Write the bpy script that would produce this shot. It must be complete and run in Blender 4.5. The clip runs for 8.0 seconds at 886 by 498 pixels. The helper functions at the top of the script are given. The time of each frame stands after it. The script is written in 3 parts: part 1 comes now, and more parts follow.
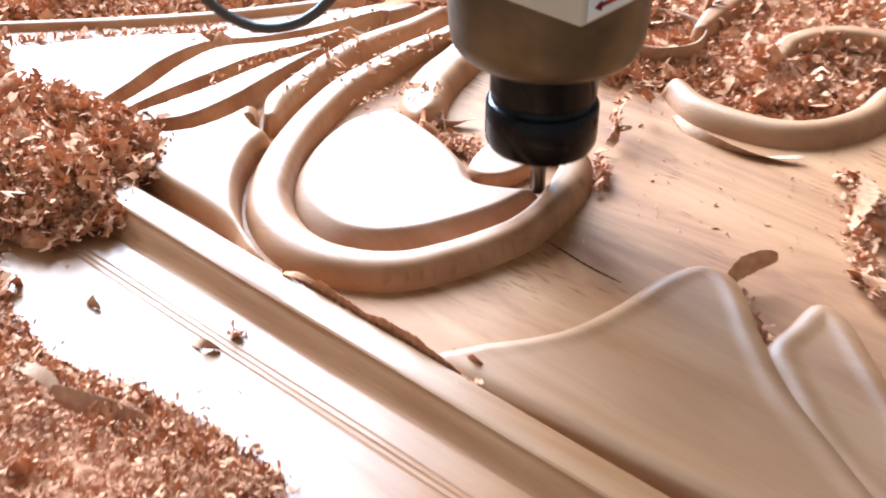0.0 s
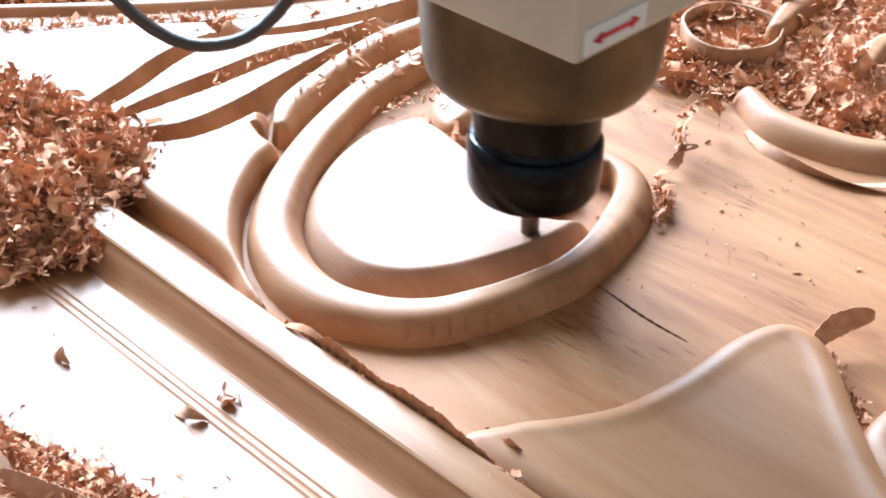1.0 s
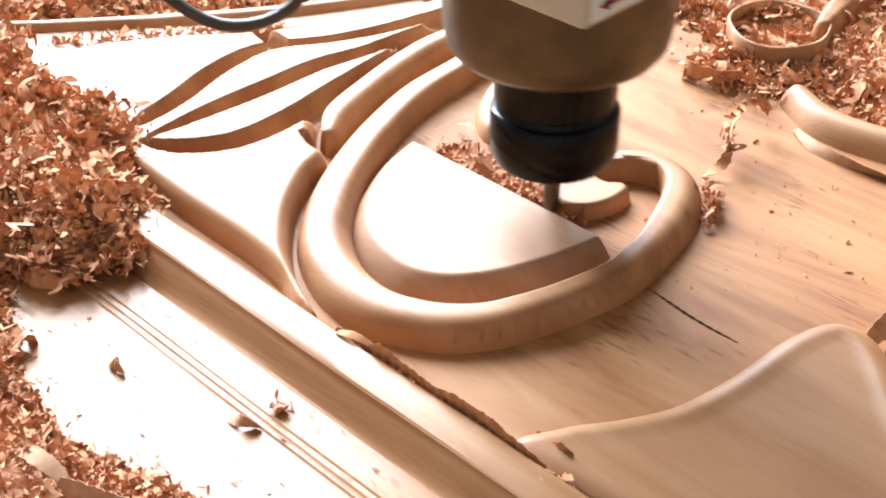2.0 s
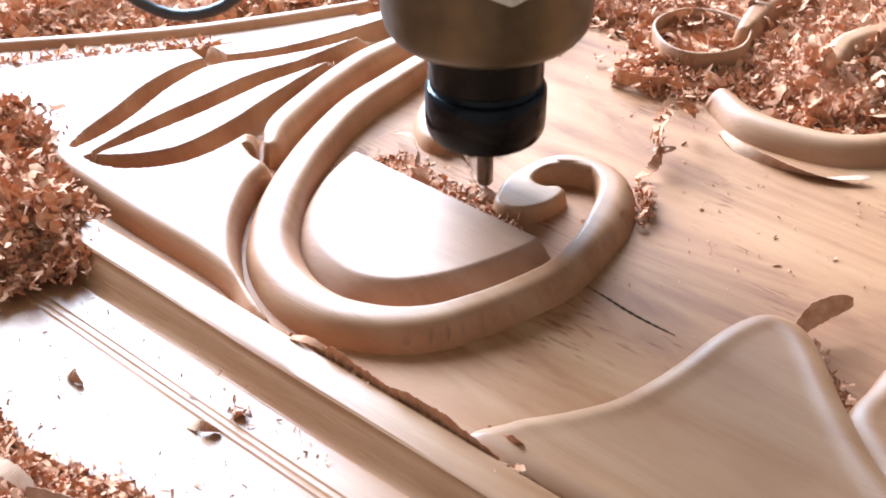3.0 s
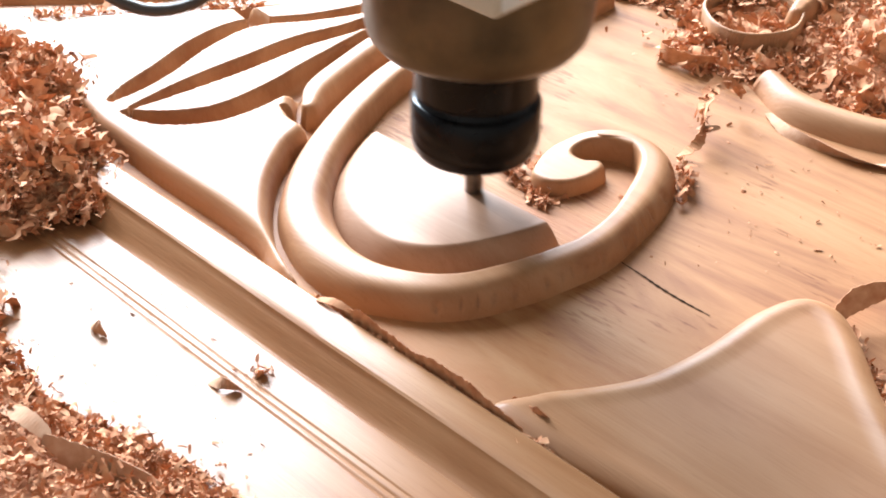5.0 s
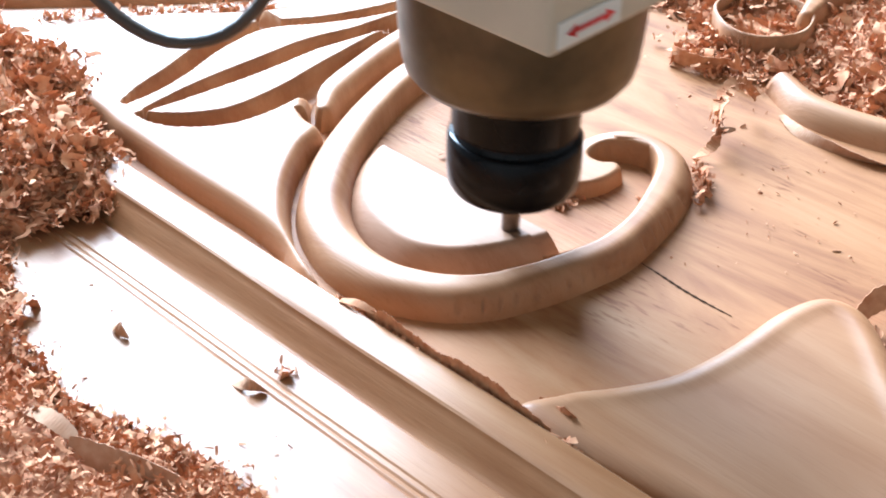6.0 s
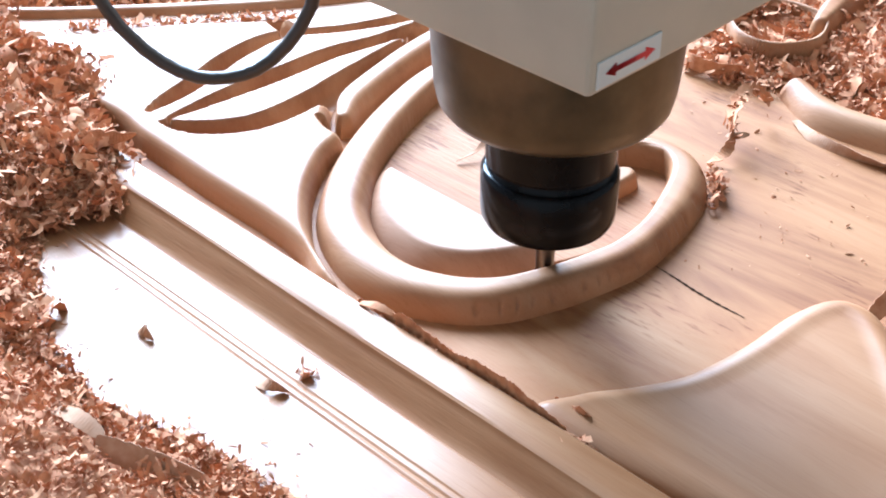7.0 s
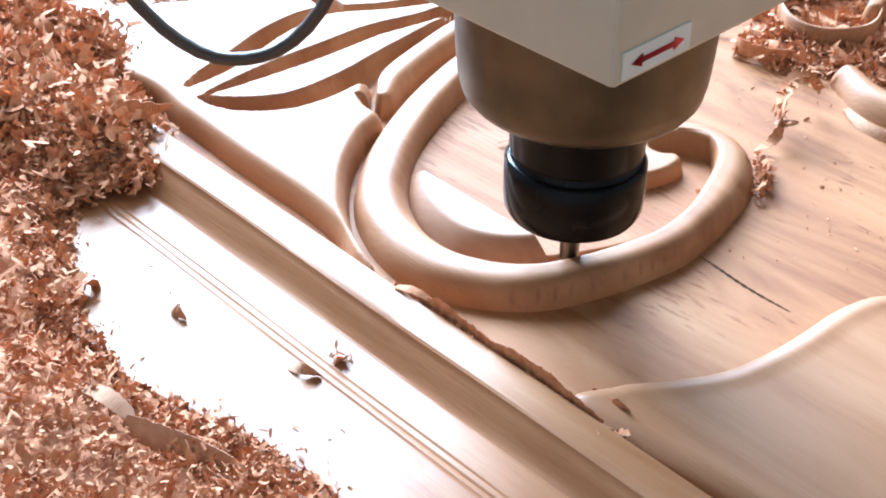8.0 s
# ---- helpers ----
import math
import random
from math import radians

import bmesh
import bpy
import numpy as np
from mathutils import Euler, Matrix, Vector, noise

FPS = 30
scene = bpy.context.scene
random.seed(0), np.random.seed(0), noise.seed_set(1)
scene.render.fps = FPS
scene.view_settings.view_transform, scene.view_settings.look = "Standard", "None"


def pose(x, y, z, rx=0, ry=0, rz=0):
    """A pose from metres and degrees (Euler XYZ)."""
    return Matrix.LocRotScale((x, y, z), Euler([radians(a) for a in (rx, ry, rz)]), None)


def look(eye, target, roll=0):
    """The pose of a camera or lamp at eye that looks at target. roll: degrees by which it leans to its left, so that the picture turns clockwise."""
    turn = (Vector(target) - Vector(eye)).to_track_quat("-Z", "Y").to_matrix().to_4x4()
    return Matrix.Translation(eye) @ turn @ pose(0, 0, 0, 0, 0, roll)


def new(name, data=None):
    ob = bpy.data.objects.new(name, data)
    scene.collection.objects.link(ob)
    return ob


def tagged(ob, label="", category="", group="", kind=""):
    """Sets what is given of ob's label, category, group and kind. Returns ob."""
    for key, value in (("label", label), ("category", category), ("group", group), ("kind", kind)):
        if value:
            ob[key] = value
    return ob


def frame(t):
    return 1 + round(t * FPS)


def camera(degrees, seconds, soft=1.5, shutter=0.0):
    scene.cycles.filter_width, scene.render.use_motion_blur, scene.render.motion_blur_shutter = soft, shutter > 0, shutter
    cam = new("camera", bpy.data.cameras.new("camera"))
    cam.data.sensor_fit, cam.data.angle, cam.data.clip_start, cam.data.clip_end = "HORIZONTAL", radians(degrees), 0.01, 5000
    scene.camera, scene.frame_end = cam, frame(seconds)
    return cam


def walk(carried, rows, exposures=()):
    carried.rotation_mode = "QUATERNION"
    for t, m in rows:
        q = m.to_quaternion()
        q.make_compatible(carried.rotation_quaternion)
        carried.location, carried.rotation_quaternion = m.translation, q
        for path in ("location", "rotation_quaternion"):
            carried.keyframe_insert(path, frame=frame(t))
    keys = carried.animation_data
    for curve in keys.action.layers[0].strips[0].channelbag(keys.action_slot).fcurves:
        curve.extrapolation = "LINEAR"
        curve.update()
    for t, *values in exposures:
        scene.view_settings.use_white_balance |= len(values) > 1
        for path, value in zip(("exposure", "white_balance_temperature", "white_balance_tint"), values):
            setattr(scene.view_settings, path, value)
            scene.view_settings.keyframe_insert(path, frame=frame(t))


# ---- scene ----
# Camera and its path: a hand-held view down on a router carving a wooden panel.
cam = camera(36.00, 8.0, soft=1.9, shutter=0.3)
PATH = [
    (0, look((0.01348, -0.41447, 0.27242), (-0.01752, -0.16699, 0.10572), 0.98)),
    (0.5, look((0.00670, -0.33944, 0.25686), (-0.03175, -0.09983, 0.08049), 0.39)),
    (1, look((0.00295, -0.33931, 0.25345), (-0.03416, -0.09809, 0.07899), 1.24)),
    (1.2, look((0.00160, -0.34482, 0.25226), (-0.04165, -0.10546, 0.07666), 0.86)),
    (2.3, look((0.00415, -0.33882, 0.25959), (-0.04370, -0.09818, 0.08696), -1.36)),
    (2.5, look((0.00143, -0.34353, 0.26306), (-0.04578, -0.10132, 0.09246), -0.87)),
    (3, look((-0.00093, -0.35368, 0.26135), (-0.03274, -0.10999, 0.08929), -0.62)),
    (3.5, look((-0.00994, -0.35215, 0.25721), (-0.03935, -0.10970, 0.08300), -0.80)),
    (4, look((-0.00205, -0.34215, 0.25888), (-0.03949, -0.09955, 0.08643), 0.88)),
    (4.5, look((0.00315, -0.34147, 0.25152), (-0.04054, -0.10161, 0.07672), 0.43)),
    (4.7, look((0.00523, -0.34637, 0.25274), (-0.03728, -0.10610, 0.07820), 0.48)),
    (5.8, look((-0.01268, -0.35358, 0.24983), (-0.05114, -0.11195, 0.07623), 1.01)),
    (6, look((-0.00925, -0.35331, 0.25020), (-0.04679, -0.11106, 0.07726), 1.04)),
    (6.5, look((-0.01238, -0.35103, 0.25126), (-0.05114, -0.10835, 0.07921), 1.00)),
    (7, look((-0.00706, -0.36052, 0.25351), (-0.04935, -0.11796, 0.08212), 0.26)),
    (7.5, look((-0.00320, -0.36977, 0.25832), (-0.05041, -0.12587, 0.09014), 1.02)),
    (8, look((-0.00821, -0.35308, 0.25098), (-0.05836, -0.11506, 0.07539), 0.41)),
]
EXPOSURES = [(t, 0.0, k - 220 + 0.52 * max(0, k - 6200), 10 + 10 * max(0, k - 6100) / 900) for t, k in ((0.0, 5680), (1.0, 5680), (1.2, 6800), (2.3, 6400), (2.6, 6300), (3.0, 5480), (3.5, 5560), (3.8, 6800), (4.1, 6900), (4.4, 5780), (4.7, 5480), (5.2, 6800),
             (5.8, 5580), (6.0, 5680), (6.4, 6900), (6.7, 6450), (7.0, 5380), (7.4, 6750), (7.6, 6700), (7.9, 5480), (8.0, 5480))]
walk(cam, PATH, EXPOSURES)

# World, window light and exposure.
world = bpy.data.worlds.new("sky")
scene.world = world
world.use_nodes = True
wn = world.node_tree.nodes
sky = wn.new("ShaderNodeTexSky")
sky.sky_type, sky.sun_disc = "NISHITA", False
sky.sun_elevation, sky.sun_rotation = radians(40), radians(-35)
world.node_tree.links.new(sky.outputs[0], wn["Background"].inputs[0])
wn["Background"].inputs[1].default_value = 0.12


def window_lamp(place, target, width, height, watts, colour):
    lamp = bpy.data.lights.new("window_light", "AREA")
    lamp.shape, lamp.size, lamp.size_y, lamp.energy, lamp.color = "RECTANGLE", width, height, watts, colour
    ob = new("window_light", lamp)
    ob.matrix_world = look(place, target)
    return ob


window_lamp((-0.74, 1.76, 1.17), (-0.05, 0.0, 0.0), 0.92, 1.3, 212, (0.78, 0.92, 1.0))
window_lamp((-1.95, 1.76, 1.17), (-0.05, 0.0, 0.0), 0.62, 1.3, 240, (0.78, 0.92, 1.0))

MM = 0.001
RAIL_TURN = -34.6
CA, SA = math.cos(radians(RAIL_TURN)), math.sin(radians(RAIL_TURN))


def uv(x, y):
    """Plan millimetres to along-rail and across-rail."""
    return x * CA + y * SA, -x * SA + y * CA


def xy(u, v):
    return u * CA - v * SA, u * SA + v * CA


# ---- materials ----
def mat_new(name, rough=0.5, metal=0.0):
    m = bpy.data.materials.new(name)
    m.use_nodes = True
    b = m.node_tree.nodes["Principled BSDF"]
    b.inputs["Roughness"].default_value, b.inputs["Metallic"].default_value = rough, metal
    return m, m.node_tree.nodes, m.node_tree.links, b


def ramp(nodes, stops):
    r = nodes.new("ShaderNodeValToRGB")
    els = r.color_ramp.elements
    while len(els) < len(stops):
        els.new(0.5)
    for e, (p, c) in zip(els, stops):
        e.position, e.color = p, (*c, 1)
    return r


def wood(name, dark, mid, light, rough, bump=0.14, torn=0.0):
    """Pale planed timber with long grain along the rail."""
    m, n, l, b = mat_new(name, rough)
    b.inputs["Specular IOR Level"].default_value = 0.33
    geo = n.new("ShaderNodeNewGeometry")
    turn = n.new("ShaderNodeMapping")
    turn.inputs["Rotation"].default_value = (0, 0, radians(-RAIL_TURN))
    l.new(geo.outputs["Position"], turn.inputs["Vector"])
    stretch = n.new("ShaderNodeMapping")
    stretch.inputs["Scale"].default_value = (7, 34, 34) if torn else (4, 40, 34)
    l.new(turn.outputs[0], stretch.inputs["Vector"])
    grain = n.new("ShaderNodeTexNoise")
    grain.inputs["Scale"].default_value, grain.inputs["Detail"].default_value, grain.inputs["Roughness"].default_value = 1.0, 6, 0.62
    grain.inputs["Distortion"].default_value = 1.6 if torn else 0.8
    l.new(stretch.outputs[0], grain.inputs["Vector"])
    broad = n.new("ShaderNodeTexNoise")
    broad.inputs["Scale"].default_value, broad.inputs["Detail"].default_value = 9.0, 3
    l.new(turn.outputs[0], broad.inputs["Vector"])
    mix = n.new("ShaderNodeMath")
    mix.operation = "MULTIPLY_ADD"
    mix.inputs[1].default_value = 0.35
    l.new(broad.outputs[0], mix.inputs[0])
    scaled = n.new("ShaderNodeMath")
    scaled.operation = "MULTIPLY"
    scaled.inputs[1].default_value = 0.65
    l.new(grain.outputs[0], scaled.inputs[0])
    l.new(scaled.outputs[0], mix.inputs[2])
    r = ramp(n, [(0.38, dark), (0.5, mid), (0.64, light)])
    l.new(mix.outputs[0], r.inputs[0])
    # fine pores
    pores = n.new("ShaderNodeMapping")
    pores.inputs["Scale"].default_value = (90, 1500, 700)
    l.new(turn.outputs[0], pores.inputs["Vector"])
    pore = n.new("ShaderNodeTexNoise")
    pore.inputs["Scale"].default_value, pore.inputs["Detail"].default_value = 1.0, 3
    l.new(pores.outputs[0], pore.inputs["Vector"])
    pr = ramp(n, [(0.30, (0.72, 0.66, 0.6)), (0.44, (1, 1, 1))])
    l.new(pore.outputs[0], pr.inputs[0])
    mul = n.new("ShaderNodeMix")
    mul.data_type, mul.blend_type = "RGBA", "MULTIPLY"
    mul.inputs[0].default_value = 0.28
    l.new(r.outputs[0], mul.inputs[6])
    l.new(pr.outputs[0], mul.inputs[7])
    top = mul.outputs[2]
    if torn:
        # short torn fibres left by the cutter
        tears = n.new("ShaderNodeMapping")
        tears.inputs["Scale"].default_value = (100, 620, 300)
        l.new(turn.outputs[0], tears.inputs["Vector"])
        tear = n.new("ShaderNodeTexNoise")
        tear.inputs["Scale"].default_value, tear.inputs["Detail"].default_value = 1.0, 4
        l.new(tears.outputs[0], tear.inputs["Vector"])
        patch = n.new("ShaderNodeTexNoise")
        patch.inputs["Scale"].default_value, patch.inputs["Detail"].default_value = 22.0, 2
        l.new(turn.outputs[0], patch.inputs["Vector"])
        both = n.new("ShaderNodeMath")
        both.operation = "MULTIPLY"
        l.new(tear.outputs[0], both.inputs[0])
        l.new(patch.outputs[0], both.inputs[1])
        tr = ramp(n, [(0.33, (1, 1, 1)), (0.40, (1 - torn, (1 - torn) * 0.82, (1 - torn) * 0.66))])
        l.new(both.outputs[0], tr.inputs[0])
        mul2 = n.new("ShaderNodeMix")
        mul2.data_type, mul2.blend_type = "RGBA", "MULTIPLY"
        mul2.inputs[0].default_value = 1.0
        l.new(top, mul2.inputs[6])
        l.new(tr.outputs[0], mul2.inputs[7])
        top = mul2.outputs[2]
    l.new(top, b.inputs["Base Color"])
    bp = n.new("ShaderNodeBump")
    bp.inputs["Strength"].default_value, bp.inputs["Distance"].default_value = bump, 0.0006
    add = n.new("ShaderNodeMath")
    l.new(grain.outputs[0], add.inputs[0])
    l.new(pore.outputs[0], add.inputs[1])
    l.new(add.outputs[0], bp.inputs["Height"])
    l.new(bp.outputs[0], b.inputs["Normal"])
    return m


def chips(name, colours, rough=0.85):
    """Shavings: one tone per flake, with fine streaks."""
    m, n, l, b = mat_new(name, rough)
    geo = n.new("ShaderNodeNewGeometry")
    r = ramp(n, colours)
    noise_t = n.new("ShaderNodeTexNoise")
    noise_t.inputs["Scale"].default_value, noise_t.inputs["Detail"].default_value = 330, 4
    l.new(geo.outputs["Position"], noise_t.inputs["Vector"])
    mixn = n.new("ShaderNodeMath")
    mixn.operation = "MULTIPLY_ADD"
    mixn.inputs[1].default_value = 0.75
    l.new(noise_t.outputs[0], mixn.inputs[0])
    sc = n.new("ShaderNodeMath")
    sc.operation = "MULTIPLY"
    sc.inputs[1].default_value = 0.32
    l.new(geo.outputs["Random Per Island"], sc.inputs[0])
    l.new(sc.outputs[0], mixn.inputs[2])
    l.new(mixn.outputs[0], r.inputs[0])
    l.new(r.outputs[0], b.inputs["Base Color"])
    b.inputs["Specular IOR Level"].default_value = 0.22
    return m


def paint(name, colour, rough=0.5, metal=0.0, spots=0.12, scale=60):
    """Plain paint or metal with faint soiling."""
    m, n, l, b = mat_new(name, rough, metal)
    geo = n.new("ShaderNodeNewGeometry")
    t = n.new("ShaderNodeTexNoise")
    t.inputs["Scale"].default_value, t.inputs["Detail"].default_value = scale, 5
    l.new(geo.outputs["Position"], t.inputs["Vector"])
    low = tuple(c * (1 - spots * 2.2) for c in colour)
    r = ramp(n, [(0.3, low), (0.62, colour)])
    l.new(t.outputs[0], r.inputs[0])
    l.new(r.outputs[0], b.inputs["Base Color"])
    rr = ramp(n, [(0.3, (rough * 1.25,) * 3), (0.7, (rough * 0.85,) * 3)])
    l.new(t.outputs[0], rr.inputs[0])
    l.new(rr.outputs[0], b.inputs["Roughness"])
    return m


WOOD = wood("pale_carved_timber", (0.271, 0.105, 0.040), (0.367, 0.169, 0.075), (0.427, 0.220, 0.110), 0.5)
WOOD_GROUND = wood("pale_routed_ground", (0.224, 0.083, 0.030), (0.343, 0.148, 0.058), (0.408, 0.205, 0.092), 0.62, 0.25, 0.36)
WOOD_FLAT = wood("pale_planed_timber", (0.264, 0.100, 0.037), (0.352, 0.158, 0.066), (0.411, 0.211, 0.100), 0.41)
# uncut timber: base colour raised, as the layer came out dark under the spindle
WOOD_UNCUT = wood("lifted_uncut_timber", (0.317, 0.151, 0.081), (0.392, 0.207, 0.121), (0.451, 0.266, 0.168), 0.55, 0.08)
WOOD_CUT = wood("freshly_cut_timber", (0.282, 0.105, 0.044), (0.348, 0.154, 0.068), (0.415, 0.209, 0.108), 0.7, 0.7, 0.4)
WOOD_UNCUT.node_tree.nodes["Principled BSDF"].inputs["Specular IOR Level"].default_value = 0.28
WOOD_GROUND.node_tree.nodes["Principled BSDF"].inputs["Specular IOR Level"].default_value = 0.24
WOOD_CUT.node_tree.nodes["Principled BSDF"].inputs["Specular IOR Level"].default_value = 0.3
CHIP = chips("reddish_wood_chips", [(0.1, (0.229, 0.072, 0.030)), (0.4, (0.458, 0.183, 0.086)), (0.7, (0.630, 0.321, 0.172)), (0.97, (0.749, 0.505, 0.340))])
CHIP_PALE = chips("pale_wood_shaving", [(0.1, (0.319, 0.146, 0.075)), (0.5, (0.432, 0.227, 0.131)), (0.9, (0.564, 0.365, 0.246))])
BEIGE = paint("beige_machine_paint", (0.54, 0.465, 0.36), 0.45, 0.0, 0.05, 40)
STEEL = paint("soiled_spindle_nose", (0.13, 0.10, 0.06), 0.36, 0.7, 0.2, 55)
BLACK = paint("black_oxide_steel", (0.005, 0.005, 0.006), 0.17, 0.0, 0.2, 120)
BLACK.node_tree.nodes["Principled BSDF"].inputs["Specular IOR Level"].default_value = 0.15
BIT = paint("dark_tool_steel", (0.16, 0.13, 0.11), 0.35, 0.9, 0.2, 200)
# black cable; the wood's brown reflection is put into its base colour
CABLE = paint("black_cable_wood_glow", (0.05, 0.035, 0.028), 0.42, 0.0, 0.1, 80)
WHITE = paint("white_label", (0.70, 0.70, 0.67), 0.5, 0.0, 0.03, 90)
RED = paint("red_print", (0.80, 0.05, 0.06), 0.5, 0.0, 0.05, 90)
CRACKM = paint("dark_crack", (0.035, 0.017, 0.009), 1.0, 0.0, 0.1, 200)
CRACKM.node_tree.nodes["Principled BSDF"].inputs["Specular IOR Level"].default_value = 0.05
WALL = paint("bare_plaster_wall", (0.33, 0.295, 0.25), 0.9, 0.0, 0.06, 6)
CONCRETE = paint("concrete_floor", (0.18, 0.16, 0.15), 0.9, 0.0, 0.15, 5)
BED = paint("grey_machine_bed", (0.22, 0.23, 0.24), 0.5, 0.4, 0.1, 20)
FRAMEP = paint("white_window_frame", (0.75, 0.75, 0.73), 0.5, 0.0, 0.04, 20)


# ---- mesh helpers ----
def mesh_of(name, verts, faces, material, smooth=True):
    me = bpy.data.meshes.new(name)
    me.from_pydata([tuple(v) for v in verts], [], [tuple(int(i) for i in f) for f in faces])
    if smooth:
        me.shade_smooth()
    me.materials.append(material)
    me.update()
    return me


def put(name, me, parent=None, label=""):
    ob = new(name, me)
    if parent:
        ob.parent = parent
    if label:
        tagged(ob, label)
    return ob


def part(name, bm, material, parent, label="", smooth=False):
    me = bpy.data.meshes.new(name)
    bmesh.ops.recalc_face_normals(bm, faces=bm.faces)
    bm.to_mesh(me)
    bm.free()
    if smooth:
        me.shade_smooth()
    me.materials.append(material)
    return put(name, me, parent, label)


def box(size, centre=(0, 0, 0), bevel=0.0, segments=2):
    bm = bmesh.new()
    bmesh.ops.create_cube(bm, size=1, matrix=Matrix.Translation(centre) @ Matrix.Diagonal((*size, 1)))
    if bevel:
        bmesh.ops.bevel(bm, geom=bm.edges[:], offset=bevel, segments=segments, affect="EDGES", profile=0.5)
    return bm


def turned(profile, steps=64, notches=0, depth=0.0, rows=()):
    """A turned solid from (radius, height) pairs, in metres; notches cut flutes into the given profile rows."""
    verts, faces = [], []
    for k, (r, z) in enumerate(profile):
        for i in range(steps):
            a = 2 * math.pi * i / steps
            rr = r - (depth if notches and k in rows and (i * notches // steps) % 2 else 0)
            verts.append((rr * math.cos(a), rr * math.sin(a), z))
    for k in range(len(profile) - 1):
        for i in range(steps):
            j = (i + 1) % steps
            faces.append((k * steps + i, k * steps + j, (k + 1) * steps + j, (k + 1) * steps + i))
    faces.append(tuple(range(steps - 1, -1, -1)))
    faces.append(tuple(range((len(profile) - 1) * steps, len(profile) * steps)))
    return verts, faces


def spline(points, step=1.2):
    """A Catmull-Rom curve through rows of numbers, sampled about every step of the first two."""
    p = np.array(points, float)
    p = np.vstack([2 * p[0] - p[1], p, 2 * p[-1] - p[-2]])
    out = []
    for a, b, c, e in zip(p, p[1:], p[2:], p[3:]):
        k = max(2, int(np.hypot(*(c - b)[:2]) / step))
        for t in np.arange(k) / k:
            out.append(0.5 * (2 * b + (c - a) * t + (2 * a - 5 * b + 4 * c - e) * t * t + (3 * b - a - 3 * c + e) * t ** 3))
    return np.array(out + [p[-2]])


def tube(points, radius, sides=10):
    """A round cable through points, in metres."""
    p = spline(points, 0.004)
    verts, faces = [], []
    for i in range(len(p)):
        d = Vector(p[min(i + 1, len(p) - 1)] - p[max(i - 1, 0)]).normalized()
        s = d.cross(Vector((0.3, 0.9, 0.1))).normalized()
        w = d.cross(s)
        for k in range(sides):
            a = 2 * math.pi * k / sides
            verts.append(Vector(p[i]) + radius * (math.cos(a) * s + math.sin(a) * w))
    for i in range(len(p) - 1):
        for k in range(sides):
            j = (k + 1) % sides
            faces.append((i * sides + k, i * sides + j, (i + 1) * sides + j, (i + 1) * sides + k))
    return verts, faces


def near_curve(X, Y, line):
    """For each place: the distance to a curve with columns x, y, half-width, and the half-width there."""
    best, width = np.full(X.shape, 1e9), np.ones(X.shape)
    for a, b in zip(line, line[1:]):
        d = b[:2] - a[:2]
        t = np.clip(((X - a[0]) * d[0] + (Y - a[1]) * d[1]) / (d @ d + 1e-9), 0, 1)
        q = np.hypot(X - a[0] - t * d[0], Y - a[1] - t * d[1])
        w = a[2] + t * (b[2] - a[2])
        # compare by the share of the half-width
        less = q / w < best / width
        best, width = np.where(less, q, best), np.where(less, w, width)
    return best, width


def inside(X, Y, poly):
    """Signed distance to a closed outline, positive inside."""
    p = np.array(poly, float)
    near, odd = np.full(X.shape, 1e9), np.zeros(X.shape, bool)
    for a, b in zip(p, np.roll(p, -1, 0)):
        d = b - a
        t = np.clip(((X - a[0]) * d[0] + (Y - a[1]) * d[1]) / (d @ d + 1e-9), 0, 1)
        near = np.minimum(near, np.hypot(X - a[0] - t * d[0], Y - a[1] - t * d[1]))
        if abs(d[1]) > 1e-9:
            odd ^= ((a[1] > Y) != (b[1] > Y)) & (X < a[0] + (Y - a[1]) * d[0] / d[1])
    return np.where(odd, near, -near)


def closed(points, step=1.5):
    """A smooth closed outline through the points."""
    p = [tuple(q) for q in points]
    m = len(p)
    s = []
    for k in range(m):
        a, c, e, g = (np.array(p[(k + o) % m], float) for o in (-1, 0, 1, 2))
        count = max(1, int(np.hypot(*(e - c)) / step))
        for t in np.arange(count) / count:
            s.append(0.5 * (2 * c + (e - a) * t + (2 * a - 5 * c + 4 * e - g) * t * t + (3 * c - a - 3 * e + g) * t ** 3))
    return np.array(s)


def relief(name, bounds, fn, material, parent=None, step=0.6, floor=-0.7, label=""):
    """A carved surface z = fn(x, y), in millimetres, kept where it rises over the floor."""
    x0, y0, x1, y1 = bounds
    xs, ys = np.arange(x0, x1 + step, step), np.arange(y0, y1 + step, step)
    X, Y = np.meshgrid(xs, ys)
    Z = fn(X, Y)
    keep = Z > floor
    quad = keep[:-1, :-1] | keep[1:, :-1] | keep[:-1, 1:] | keep[1:, 1:]
    Z = np.maximum(Z, floor - 1.0)
    r, c = np.nonzero(quad)
    k = len(xs)
    f = np.stack([r * k + c, r * k + c + 1, (r + 1) * k + c + 1, (r + 1) * k + c], 1)
    used, back = np.unique(f, return_inverse=True)
    f = back.reshape(f.shape)
    v = np.stack([X.ravel()[used], Y.ravel()[used], Z.ravel()[used]], 1) * MM
    me = bpy.data.meshes.new(name)
    me.vertices.add(len(v))
    me.vertices.foreach_set("co", v.astype(np.float32).ravel())
    me.loops.add(f.size)
    me.loops.foreach_set("vertex_index", f.astype(np.int32).ravel())
    me.polygons.add(len(f))
    me.polygons.foreach_set("loop_start", np.arange(0, f.size, 4, dtype=np.int32))
    me.update(calc_edges=True)
    me.validate()
    me.shade_smooth()
    me.materials.append(material)
    return put(name, me, parent, label)


def bounds_of(line, pad):
    p = np.array(line)[:, :2]
    return (*(p.min(0) - pad), *(p.max(0) + pad))


